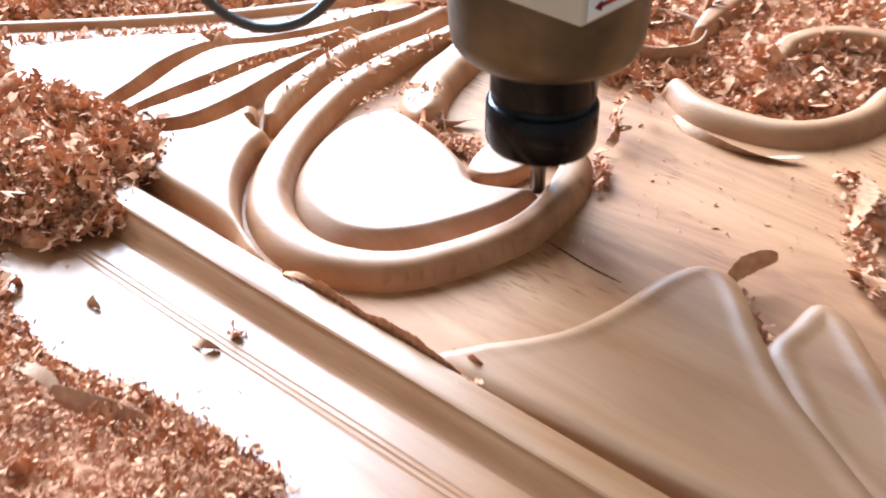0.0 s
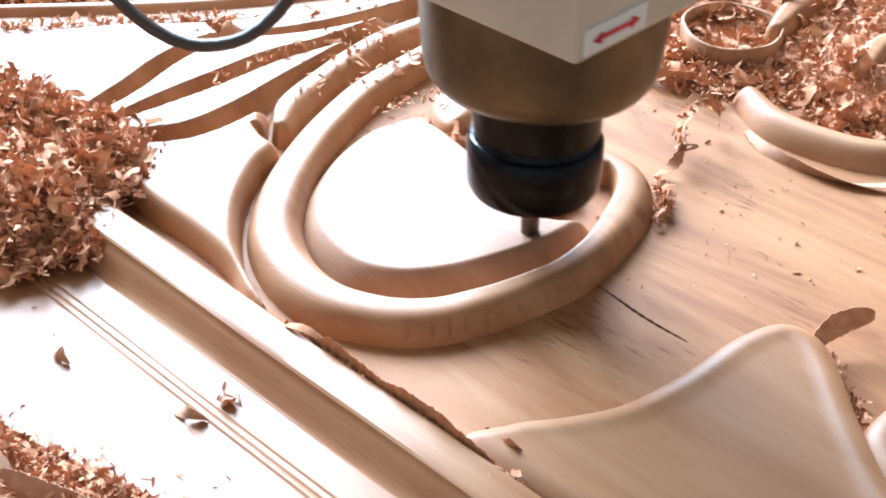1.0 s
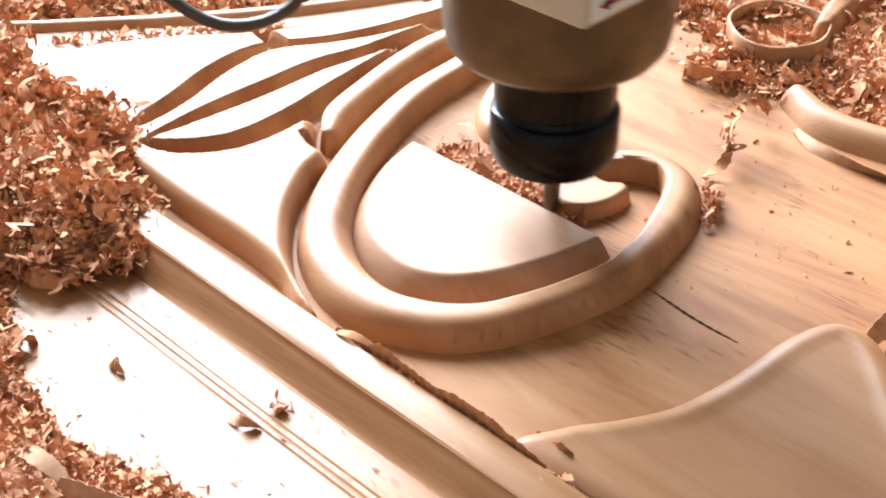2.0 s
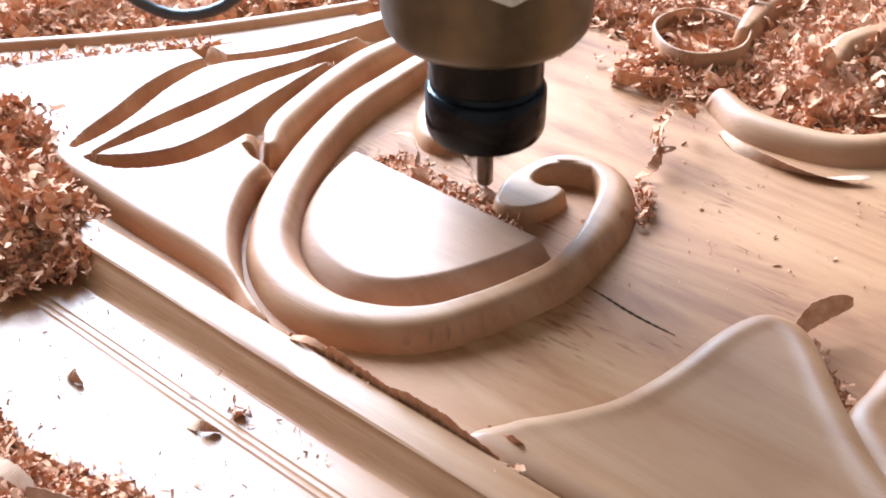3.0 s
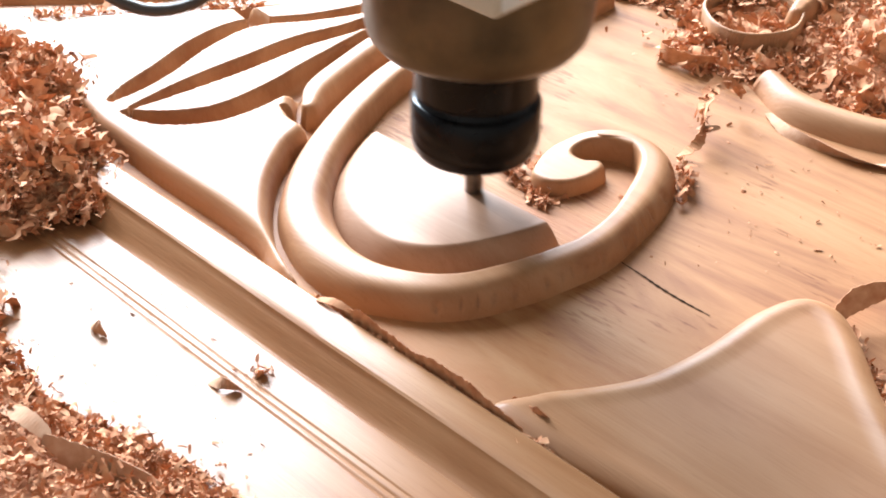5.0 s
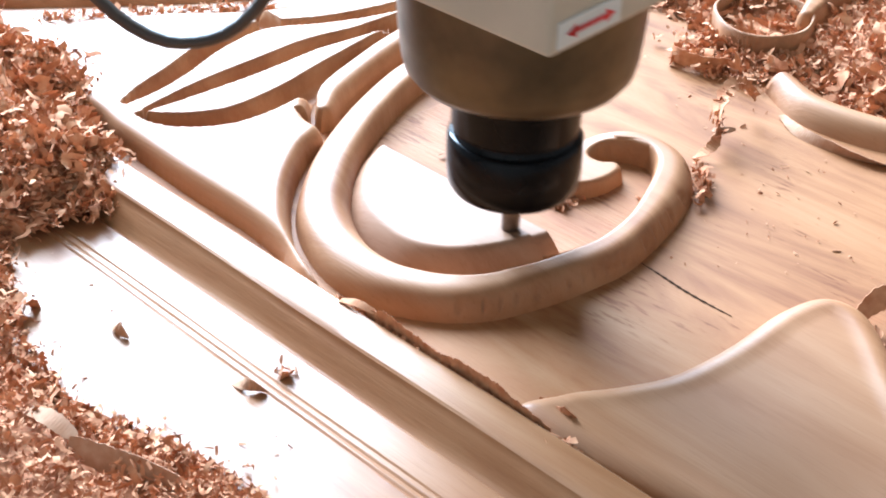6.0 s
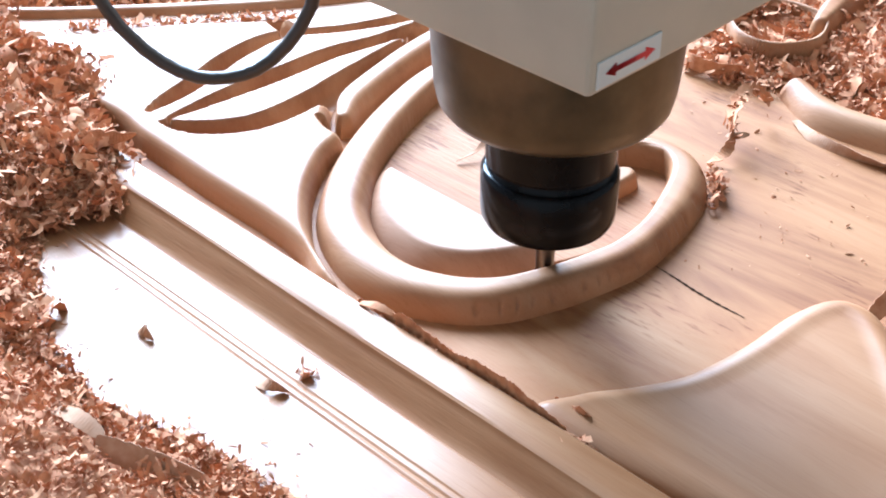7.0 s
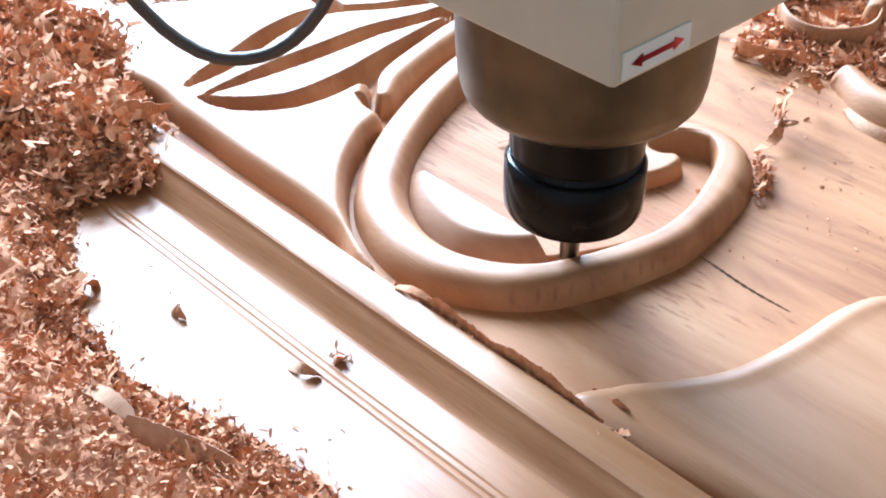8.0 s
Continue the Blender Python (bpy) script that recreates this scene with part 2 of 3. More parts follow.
def wobble(X, Y, scale, seed=0.0):
    """A soft unevenness between about -1 and 1."""
    return (np.sin(X / scale + 1.7 * seed + 1.3 * np.sin(Y / scale * 0.7 + seed)) + np.sin(Y / scale * 1.13 + 2.1 * seed + 1.1 * np.sin(X / scale * 0.83))) / 2


def nicks(X, Y, share):
    """Small tool nicks low on the outer wall of the scroll."""
    turn = np.arctan2(Y - 15, X + 50)
    bite = np.clip(np.sin(turn * 44 + 2.5 * np.sin(turn * 9)) - 0.72, 0, 1) * 2
    return 4.2 * bite * np.exp(-((share - 0.8) / 0.1) ** 2) * ((X > -60) & (Y < 60))


def strand_of(name, points, height, parent, shelf=0.74, drop=0.7, label=""):
    """A carved strand with a flat crest that drops steeply to the left of its way and slopes away to the right; columns x, y, right width, left width."""
    line = spline(points)

    def fn(X, Y):
        best, zed = np.full(X.shape, 1e9), np.full(X.shape, -5.0)
        for a, b in zip(line, line[1:]):
            d = b[:2] - a[:2]
            t = np.clip(((X - a[0]) * d[0] + (Y - a[1]) * d[1]) / (d @ d + 1e-9), 0, 1)
            ex, ey = X - a[0] - t * d[0], Y - a[1] - t * d[1]
            q = np.hypot(ex, ey)
            right = d[0] * ey - d[1] * ex < 0
            w = np.where(right, a[2] + t * (b[2] - a[2]), a[3] + t * (b[3] - a[3]))
            s = q / w
            c = np.clip(s, 0, 1)
            out = height * np.clip(1 - c ** 2.8, 0, 1) ** 0.66
            k = np.clip((s - shelf) / (1 - shelf), 0, 1)
            inn = (height - drop * np.clip(s / shelf, 0, 1) ** 1.7) * (1 - k ** 2.2)
            if name == "scroll":
                inn = height * np.clip(1 - c ** np.clip(12 - w, 2.6, 8), 0, 1) ** 0.6
            z = np.where(right, out - (nicks(X, Y, s) if name == "scroll" else 0), inn)
            z = np.where(s > 1, -(s - 1) * w * 2.5, z)
            zed = np.maximum(zed, z)
        return zed + 0.12 * wobble(X, Y, 7, len(points))
    return relief(name, bounds_of(line, 16), fn, WOOD, parent, label=label)


def stroke(name, points, height, parent, power=2.4, label=""):
    """A rounded carved strand along a curve of x, y, half-width."""
    line = spline(points)

    def fn(X, Y):
        d, w = near_curve(X, Y, line)
        q = d / w
        z = height * (1 - q ** power)
        return np.where(q > 1.0, -(q - 1.0) * w * 2.5, z) + 0.12 * wobble(X, Y, 7, len(points))
    return relief(name, bounds_of(line, 14), fn, WOOD, parent, label=label)


def plate_height(s, top, r):
    """A flat top with a rounded edge of width r that falls steeply to the ground."""
    t = np.clip(s / r, 0, 1)
    return np.where(s < 0, s * 3.0, top * np.sqrt(np.clip(1 - (1 - t) ** 2.4, 0, 1)))


# ---- room and machine bed ----
def wall_with_windows(name, place, low, high, holes, z0, z1, thick=0.2):
    """A wall that faces along y, of blocks round its window openings: (left, right, sill, head)."""
    bm = bmesh.new()
    blocks, at = [], low
    for a0, a1, h0, h1 in holes:
        blocks += [(at, a0, z0, z1), (a0, a1, z0, h0), (a0, a1, h1, z1)]
        at = a1
    blocks.append((at, high, z0, z1))
    for lo, hi, b0, b1 in blocks:
        bmesh.ops.create_cube(bm, size=1, matrix=Matrix.Translation(((lo + hi) / 2, place, (b0 + b1) / 2)) @ Matrix.Diagonal((hi - lo, thick, b1 - b0, 1)))
    return tagged(part(name, bm, WALL, None), "plain dull plaster workshop wall with two window openings", "wall", kind="structure")


def room():
    z0, z1 = -0.85, 2.0
    wall_with_windows("wall_north", 1.9, -2.9, 2.6, ((-2.31, -1.59, 0.45, 1.87), (-1.25, -0.23, 0.45, 1.87)), z0, z1)
    for name, size, centre in (("wall_south", (5.5, 0.2, 2.85), (-0.15, -2.3, 0.575)), ("wall_east", (0.2, 4.0, 2.85), (2.5, -0.2, 0.575)), ("wall_west", (0.2, 4.0, 2.85), (-2.8, -0.2, 0.575))):
        tagged(part(name, box(size, centre), WALL, None), "plain dull plaster workshop wall", "wall", kind="structure")
    tagged(part("floor", box((5.5, 4.4, 0.1), (-0.15, -0.2, -0.9)), CONCRETE, None), "grey concrete workshop floor", "floor", kind="structure")
    tagged(part("ceiling", box((5.5, 4.4, 0.1), (-0.15, -0.2, 2.05)), WALL, None), "plain dull plaster ceiling", "ceiling", kind="structure")
    for name, w, m in (("window_1", 1.02, pose(-0.74, 1.9, 1.16)), ("window_2", 0.72, pose(-1.95, 1.9, 1.16))):
        bm = bmesh.new()
        for size, c in (((w, 0.06, 0.05), (0, 0, 0.685)), ((w, 0.06, 0.05), (0, 0, -0.685)), ((0.05, 0.06, 1.32), (-w / 2 + 0.025, 0, 0)), ((0.05, 0.06, 1.32), (w / 2 - 0.025, 0, 0))):
            bmesh.ops.create_cube(bm, size=1, matrix=Matrix.Translation(c) @ Matrix.Diagonal((*size, 1)))
        ob = part(name, bm, FRAMEP, None)
        ob.matrix_world = m
        tagged(ob, "white painted window frame in the wall opening", "window", kind="structure")
    bed = new("router_table")
    tagged(bed, "grey steel machine table under the panel", "machine table")
    bed.matrix_world = pose(-0.02, 0.08, -0.028, 0, 0, RAIL_TURN)
    part("bed_top", box((1.3, 0.9, 0.05), (0, 0, -0.025), 0.003), BED, bed)
    for sx in (-0.58, 0.58):
        for sy in (-0.38, 0.38):
            part("leg", box((0.08, 0.08, 0.772), (sx, sy, -0.436), 0.004), BED, bed)


room()

# ---- the carved panel ----
panel = tagged(new("carved_panel"), "pale carved wooden panel with scrolls and leaves on the machine table", "carving")
H = 9.0


def base_board():
    bm = box((0.86, 0.62, 0.028), (0, 0, -0.014), 0.001, 1)
    ob = part("ground_board", bm, WOOD_GROUND, panel, "pale carved background with long grain and tool marks")
    ob.matrix_basis = pose(-0.02, 0.08, 0, 0, 0, RAIL_TURN)
    return ob


base_board()

RING = [(-46, 177, 6, 3), (-58, 157, 6.5, 4), (-72, 139, 7, 5), (-83, 121, 7, 6), (-94, 101, 7.5, 7), (-102.5, 73, 8, 7.5), (-107, 44, 8.5, 8), (-107, 22, 9, 9), (-104.5, 5, 9, 9.5), (-98, -9, 9.2, 9.5),
        (-88.5, -21, 9.4, 8.5), (-77.5, -28.5, 9.4, 7.5), (-66, -31, 9.3, 6), (-56, -30.8, 9.3, 5), (-45.5, -28, 8.8, 4.5), (-36, -22.5, 8.2, 4.5), (-28, -17, 7.8, 4.5), (-18, -8.2, 7.4, 4.5), (-10.5, 0, 7.4, 4.5),
        (-2.5, 14.8, 7.4, 4.5), (3, 33, 9.2, 5), (5.5, 47, 9, 5), (4.5, 56, 8, 4.5), (0, 62.5, 6, 4), (-6, 65.2, 4.5, 3.5), (-12, 65.5, 4, 3.5)]
strand_of("scroll", RING, H, panel)
# the flat comma-shaped end of the scroll, curling back on itself
EYE = closed([(-33.5, 39.5), (-33, 47), (-30.8, 54), (-26.5, 61), (-19, 66.8), (-10.6, 68.8), (-2, 67.2), (3, 63.5), (4, 60), (1.5, 58.5), (-3.3, 60.2), (-8.3, 62), (-16, 61.6), (-21, 58), (-22, 53.6), (-18, 50.6), (-12.4, 50.6), (-11, 46.8),
              (-15.5, 40), (-21.8, 35.6), (-29, 35)], 1.0)


def scroll_eye():
    def fn(X, Y):
        s = inside(X, Y, EYE)
        climb = np.clip((X + 26) / 24, 0, 1) * np.clip((Y - 50) / 12, 0, 1)
        return plate_height(s + 1.2, 6.2 + 2.75 * climb * (2 - climb), 2.6) + 0.1 * wobble(X, Y, 7)
    relief("scroll_eye", bounds_of(EYE, 5), fn, WOOD, panel, 0.5)


scroll_eye()
strand_of("strand", [(-119, 66, 5, 3), (-119, 82, 7, 5), (-110, 109, 7, 5), (-99, 134, 7, 5), (-88, 149, 6, 5), (-76, 163, 6, 4), (-64, 181, 5, 3)], H, panel)
strand_of("feather", [(-58, 80, 4, 4), (-56.5, 88, 7, 12), (-57, 101, 8, 14), (-54, 119, 8.5, 14), (-48.5, 136, 8.5, 13), (-39, 163, 7, 10), (-21, 186, 4.5, 5)], H, panel, 0.6, 2.4)
stroke("ridge", [(-290, 126, 4), (-255, 134, 4.5), (-210, 146, 5), (-176, 157, 5), (-143, 171, 5), (-105, 190, 4)], 8.0, panel, 3)
stroke("far_scroll", [(47, 124, 6.5), (57, 107, 8), (74, 96.5, 8.6), (92, 92.5, 8.6), (110, 97.5, 8.4), (126, 111, 8.4), (137, 130, 7.5)], 8.0, panel, 2.4)
stroke("far_curl", [(90, 146, 7), (98, 164, 8), (116, 176, 8), (137, 176, 8.5), (156, 164, 9), (170, 146, 8)], 14.0, panel, 3.5)
stroke("curl_stem", [(57, 170, 5), (65, 190, 8), (77, 214, 10), (96, 246, 10), (120, 280, 9)], 14.0, panel, 4)


def curl_rim():
    a = [(40 + (19.5 + 0.5 * math.sin(5 * t)) * math.cos(t), 167 + (21 + 0.6 * math.sin(3 * t + 1)) * math.sin(t), 1.25 + 0.3 * math.sin(7 * t)) for t in np.linspace(0.2, 2 * math.pi + 0.1, 44)]
    stroke("curl_rim", a, 12.5, panel, 6)


curl_rim()

# leaf plate with its veins
PLATE = [(-290, 90), (-247, 106), (-224, 119), (-196, 130), (-167, 138), (-145, 149), (-120, 164), (-92, 184), (-74, 184), (-84, 168), (-98, 148), (-108, 128), (-119, 103), (-127, 80), (-125, 66),
         (-123, 58), (-119, 54), (-116, 50), (-119, 38), (-119, 20), (-116, 3), (-109, -16), (-96, -36), (-103, -31), (-112, -18), (-128, -4), (-155, 15), (-184, 37), (-215, 58), (-290, 70)]
PLATE = closed(PLATE, 2.5)
FOOT = [(-290, 92), (-247, 108), (-196, 132), (-140, 155), (-104, 178), (-108, 192), (-145, 174), (-178, 160), (-212, 148), (-257, 136), (-290, 128)]
VEINS = ([(-189, 54.5, 1.6), (-184.5, 65.6, 4), (-178.5, 80.6, 4.6), (-172.5, 101.6, 4.6), (-163.5, 118.6, 4.2), (-152.4, 126.6, 3), (-135, 133.4, 3), (-115, 146, 3.6), (-90, 168, 4)],
         [(-180, 50, 1), (-170, 64, 3.2), (-158, 80, 4.6), (-147, 95, 4.8), (-134, 112, 4.6), (-118, 127, 3.7), (-98, 150, 3.8), (-82, 170, 4)],
         [(-181, 47, 1.5), (-172, 45.4, 3.8), (-159.6, 47.3, 5), (-146.4, 54.4, 5.5), (-133.4, 72.4, 5.5), (-121.5, 96.5, 5.2), (-105.6, 127.6, 4.6), (-90, 154, 4.5)],
         [(-126, 62, 2), (-119, 57, 4), (-112, 55, 5)],
         [(-170, 142, 2.5), (-162, 134, 4), (-154, 127, 4)])


def leaf_plate():
    lines = [spline(v) for v in VEINS]

    def fn(X, Y):
        z = plate_height(inside(X, Y, PLATE) + 1.0, H, 5.5) + 0.15 * wobble(X, Y, 11)
        z = np.maximum(z, plate_height(inside(X, Y, FOOT), 4.6, 3.0))
        for line in lines:
            d, w = near_curve(X, Y, line)
            q = np.clip(d / w, 0, 1.0)
            z = np.where(d < w, np.minimum(z, H - 8.8 * (1 - q ** 4) ** 0.6), z)
        return z
    relief("leaf", bounds_of(PLATE, 4), fn, WOOD, panel, 0.7)


leaf_plate()

HILL = [(-28, -84), (-19, -74), (-4, -68), (11, -60), (26, -45), (41, -26), (53, -17), (62, -20), (67, -31), (72, -57), (79, -82), (90, -106), (101, -130), (118, -165), (108, -161), (60, -134), (16, -109)]
HILL_B = [(75, -60), (83, -46), (92, -33), (100, -39), (106, -60), (113, -86), (128, -125), (140, -160), (118, -155), (104, -134), (94, -118), (84, -98), (79, -79)]


HILL, HILL_B = closed(HILL), closed(HILL_B)


def lobe(name, outline, top, dip):
    def fn(X, Y):
        s = inside(X, Y, outline)
        u, v = uv(X, Y)
        fall = dip * np.clip((u - 10) / 90, 0, 1)
        lip = 0.5 * np.sqrt(np.clip((s + 3.0) / 2.2, 0, 1)) + 0.5 * np.sin(np.clip((s + 3.0) / 8.5, 0, 1) * math.pi / 2)
        return np.where(s < -3.0, 3 * (s + 3.0), top * lip) - fall * (0.5 - 0.5 * np.cos(np.pi * np.clip(s / 10, 0, 1))) + 0.12 * wobble(X, Y, 9, top)
    relief(name, bounds_of(outline, 4), fn, WOOD, panel, 0.7)


lobe("lobe", HILL, 9.0, 1.8)
lobe("lobe", HILL_B, 8.0, 1.4)


def frame_rail():
    """Moulded border rail: its section runs across, in millimetres."""
    section = [(-78.5, -0.6), (-80, 0.4), (-83, 1.0), (-85.2, 2.4), (-86.2, 6.2), (-87.0, 8.8), (-88.2, 9.7), (-92, 10.0), (-97, 9.95), (-98.8, 9.75), (-99.6, 9.3), (-100.0, 8.6), (-100.5, 7.9), (-101.0, 7.5), (-101.4, 7.1),
               (-101.9, 6.6), (-103.0, 5.4), (-104.3, 3.8), (-105.6, 2.5), (-106.7, 1.7), (-107.4, 1.5), (-107.9, 2.3), (-108.5, 2.65), (-112, 2.7), (-118.9, 2.68), (-119.5, 2.38), (-120.3, 2.64), (-121.2, 2.7), (-121.9, 2.36), (-122.6, 2.65), (-123.5, 2.7),
               (-124.2, 2.38), (-125, 2.7), (-150, 2.7), (-175, 2.6), (-196, 2.4), (-199, 2), (-199.5, -26), (-190, -27.5)]
    n = 120
    us = np.linspace(-420, 330, n)
    verts, faces = [], []
    for u in us:
        for v, z in section:
            x, y = xy(u, v + 0.12 * math.sin(u / 23))
            verts.append((x * MM, y * MM, (z + 0.1 * math.sin(u / 17 + v)) * MM))
    k = len(section)
    for i in range(n - 1):
        for j in range(k - 1):
            faces.append((i * k + j, i * k + j + 1, (i + 1) * k + j + 1, (i + 1) * k + j))
    put("border_rail", mesh_of("border_rail", verts, faces, WOOD_FLAT), panel, "pale moulded border with a cove and fine bead").data.set_sharp_from_angle(angle=radians(22))


frame_rail()


def crack(points, width):
    p = spline(points, 1.0)
    verts, faces = [], []
    for i, (x, y) in enumerate(p):
        w = width * math.sin(math.pi * (i + 0.6) / (len(p) + 1)) ** 0.7 + 0.04
        ox, oy = xy(0, w * (1 + 0.4 * math.sin(i * 2.1)))
        verts += [((x + ox) * MM, (y + oy) * MM, 0.00012), ((x - ox) * MM, (y - oy) * MM, 0.00012)]
    for i in range(len(p) - 1):
        faces.append((2 * i, 2 * i + 1, 2 * i + 3, 2 * i + 2))
    put("crack", mesh_of("crack", verts, faces, CRACKM), panel, "dark drying crack along the grain")


def torn_edge():
    """A thin ragged fringe of torn fibres that stands along the rail's inner edge."""
    r = random.Random(14)
    verts, faces = [], []
    us = np.arange(-40, 34, 0.35)
    for i, u in enumerate(us):
        end = min(1, (u + 40) / 12) * min(1, (34 - u) / 10)
        v = -85.9 + 0.35 * math.sin(u / 5) + 0.15 * math.sin(u * 1.7)
        top = 9.2 + end * (3.4 + 0.6 * math.sin(u / 6.1) + 0.3 * math.sin(u / 2.3 + 1) + r.uniform(-0.5, 0.35))
        for vv, z in ((v - 0.1, 4.0), (v - 0.25, 0.5 * (top + 4)), (v - 0.5, top), (v - 0.38, top), (v + 0.05, 0.5 * (top + 4)), (v + 0.3, 4.0)):
            verts.append((*(c * MM for c in xy(u, vv)), z * MM))
    for i in range(len(us) - 1):
        for k in range(5):
            faces.append((i * 6 + k, i * 6 + k + 1, (i + 1) * 6 + k + 1, (i + 1) * 6 + k))
    put("torn_edge", mesh_of("torn_edge", verts, faces, CHIP, False), panel, "ragged reddish torn fibres along the rail")


torn_edge()
crack([(-1, 1), (6, -5), (12, -10.5), (19, -16), (27, -21.5)], 0.42)
crack([(-40, 30), (-32, 24), (-24, 18.5), (-14, 11)], 0.28)

# the field inside the scroll: finished slope below, uncut layer in strips above
FIELD = [(-70, 80), (-84, 72), (-91, 60), (-95, 45), (-96, 23), (-90, 4), (-77, -10), (-64, -14), (-50, -11), (-33, -1), (-17, 13), (-8, 26), (-17, 26), (-31, 29), (-38, 44), (-50, 62)]
FIELD = closed(FIELD)
FLOOR = closed([(-64, 96), (-80, 84), (-90, 68), (-95, 45), (-96, 23), (-90, 4), (-77, -10), (-64, -14), (-50, -11), (-33, -1), (-17, 13), (-8, 26), (-8, 38), (-20, 44), (-32, 54), (-46, 74)])
CUTS = [(30, 3), (3, -8), (-8, -15), (-15, -21), (-21, -26), (-26, -31), (-31, -37), (-37, -64)]


def slope_height(v):
    return np.clip((6 - v) * 0.05, 0.3, 4.0)


def bank_edge(s, top):
    """A flat top that bends over into a straight flank."""
    t = np.clip(s / 6.5, 0, 1)
    return np.where(s < 0, s * 3.0, top * (1 - (1 - t) ** 1.3))


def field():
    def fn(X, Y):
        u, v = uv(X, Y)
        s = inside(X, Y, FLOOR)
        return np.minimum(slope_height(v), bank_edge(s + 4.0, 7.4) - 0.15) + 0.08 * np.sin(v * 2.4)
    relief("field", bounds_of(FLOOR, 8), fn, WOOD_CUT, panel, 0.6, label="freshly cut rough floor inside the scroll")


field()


def uncut_strip(top, low):
    """One pass of still uncut timber, between two lines along the rail."""
    us, vs = np.arange(-132, 4, 0.7), np.linspace(low, top, max(4, int((top - low) / 0.8)))
    U, V = np.meshgrid(us, vs)
    X, Y = xy(U, V)
    Z = bank_edge(inside(X, Y, FIELD) + 4.0, 7.4) + 0.04 * wobble(X, Y, 6)
    k, rows = len(us), len(vs)
    verts = [np.stack([X, Y, np.maximum(Z, -1)], 2).reshape(-1, 3)]
    keep = Z > -0.4
    faces = [(r * k + c, r * k + c + 1, (r + 1) * k + c + 1, (r + 1) * k + c) for r in range(rows - 1) for c in range(k - 1) if keep[r:r + 2, c:c + 2].any()]
    at = rows * k
    for r in (0, rows - 1):
        up = np.stack([X[r], Y[r], np.maximum(Z[r], -1)], 1)
        verts += [up, up * (1, 1, 0) + (0, 0, -1)]
        faces += [(at + c, at + c + 1, at + k + c + 1, at + k + c) for c in range(k - 1) if keep[r, c:c + 2].any()]
        at += 2 * k
    return put("uncut_layer", mesh_of("uncut_layer", np.vstack(verts) * MM, faces, WOOD_UNCUT), panel)


STRIPS = [uncut_strip(a, b) for a, b in CUTS]

# ---- spindle ----
def spindle():
    root = tagged(new("router_spindle"), "beige square router spindle with black collet nut", "router")
    v, f = turned([(0.0165, 0.0), (0.0195, 0.0008), (0.0205, 0.0028), (0.0208, 0.006), (0.0208, 0.0172), (0.0200, 0.0184), (0.0192, 0.019)], 72)
    nut = put("collet_nut", mesh_of("collet_nut", v, f, BLACK), root, "black steel collet nut with a worn bright rim")
    nut.data.set_sharp_from_angle(angle=radians(40))
    v, f = turned([(0.0192, 0.019), (0.0186, 0.0196), (0.0184, 0.021), (0.0196, 0.0222), (0.0196, 0.040)], 72)
    put("nut_shoulder", mesh_of("nut_shoulder", v, f, BLACK), nut).data.set_sharp_from_angle(angle=radians(40))
    v, f = turned([(0.019, 0.0385), (0.028, 0.0385), (0.0318, 0.0398), (0.0338, 0.0425), (0.0348, 0.047), (0.0355, 0.056), (0.0365, 0.075), (0.0365, 0.086)], 96)
    put("nose", mesh_of("nose", v, f, STEEL), root, "soiled brownish metal spindle nose")
    body = box((0.090, 0.090, 0.20), (0, 0, 0.175), 0.0012, 2)
    b = part("motor_body", body, BEIGE, root, "beige painted square motor housing")
    b.matrix_basis = pose(0.0015, 0, 0, 0, 0, RAIL_TURN)
    v, f = turned([(0.0024, -0.0215), (0.0029, -0.0205), (0.0030, -0.012), (0.0030, 0.002)], 20)
    put("cutter", mesh_of("cutter", v, f, BIT), root, "dark slim steel cutter")
    # label on the face that looks right
    lab = part("label_plate", box((0.0006, 0.0245, 0.0072), (0, 0, 0), 0.0002, 1), WHITE, b, "white sticker with a red double arrow")
    lab.matrix_basis = pose(0.0452, -0.0302, 0.0800)
    bm = bmesh.new()
    outline = [(-0.0145, 0), (-0.0085, 0.0032), (-0.0085, 0.0013), (0.0085, 0.0013), (0.0085, 0.0032), (0.0145, 0), (0.0085, -0.0032), (0.0085, -0.0013), (-0.0085, -0.0013), (-0.0085, -0.0032)]
    bm.faces.new([bm.verts.new((0.0005, a * 0.66, z * 0.56)) for a, z in outline])
    bmesh.ops.solidify(bm, geom=bm.faces[:], thickness=0.0002)
    ar = part("arrow", bm, RED, lab, "red printed double arrow")
    v, f = tube([(-0.135, -0.02, 0.20), (-0.136, -0.018, 0.098), (-0.128, -0.016, 0.069), (-0.117, -0.014, 0.0525), (-0.102, -0.013, 0.0445), (-0.085, -0.011, 0.0475), (-0.072, -0.009, 0.0605), (-0.066, -0.008, 0.078), (-0.064, -0.008, 0.12), (-0.06, -0.008, 0.20)], 0.0020)
    put("cable", mesh_of("cable", v, f, CABLE), root, "thin black cable hanging in a loop")
    return root


SPINDLE = spindle()


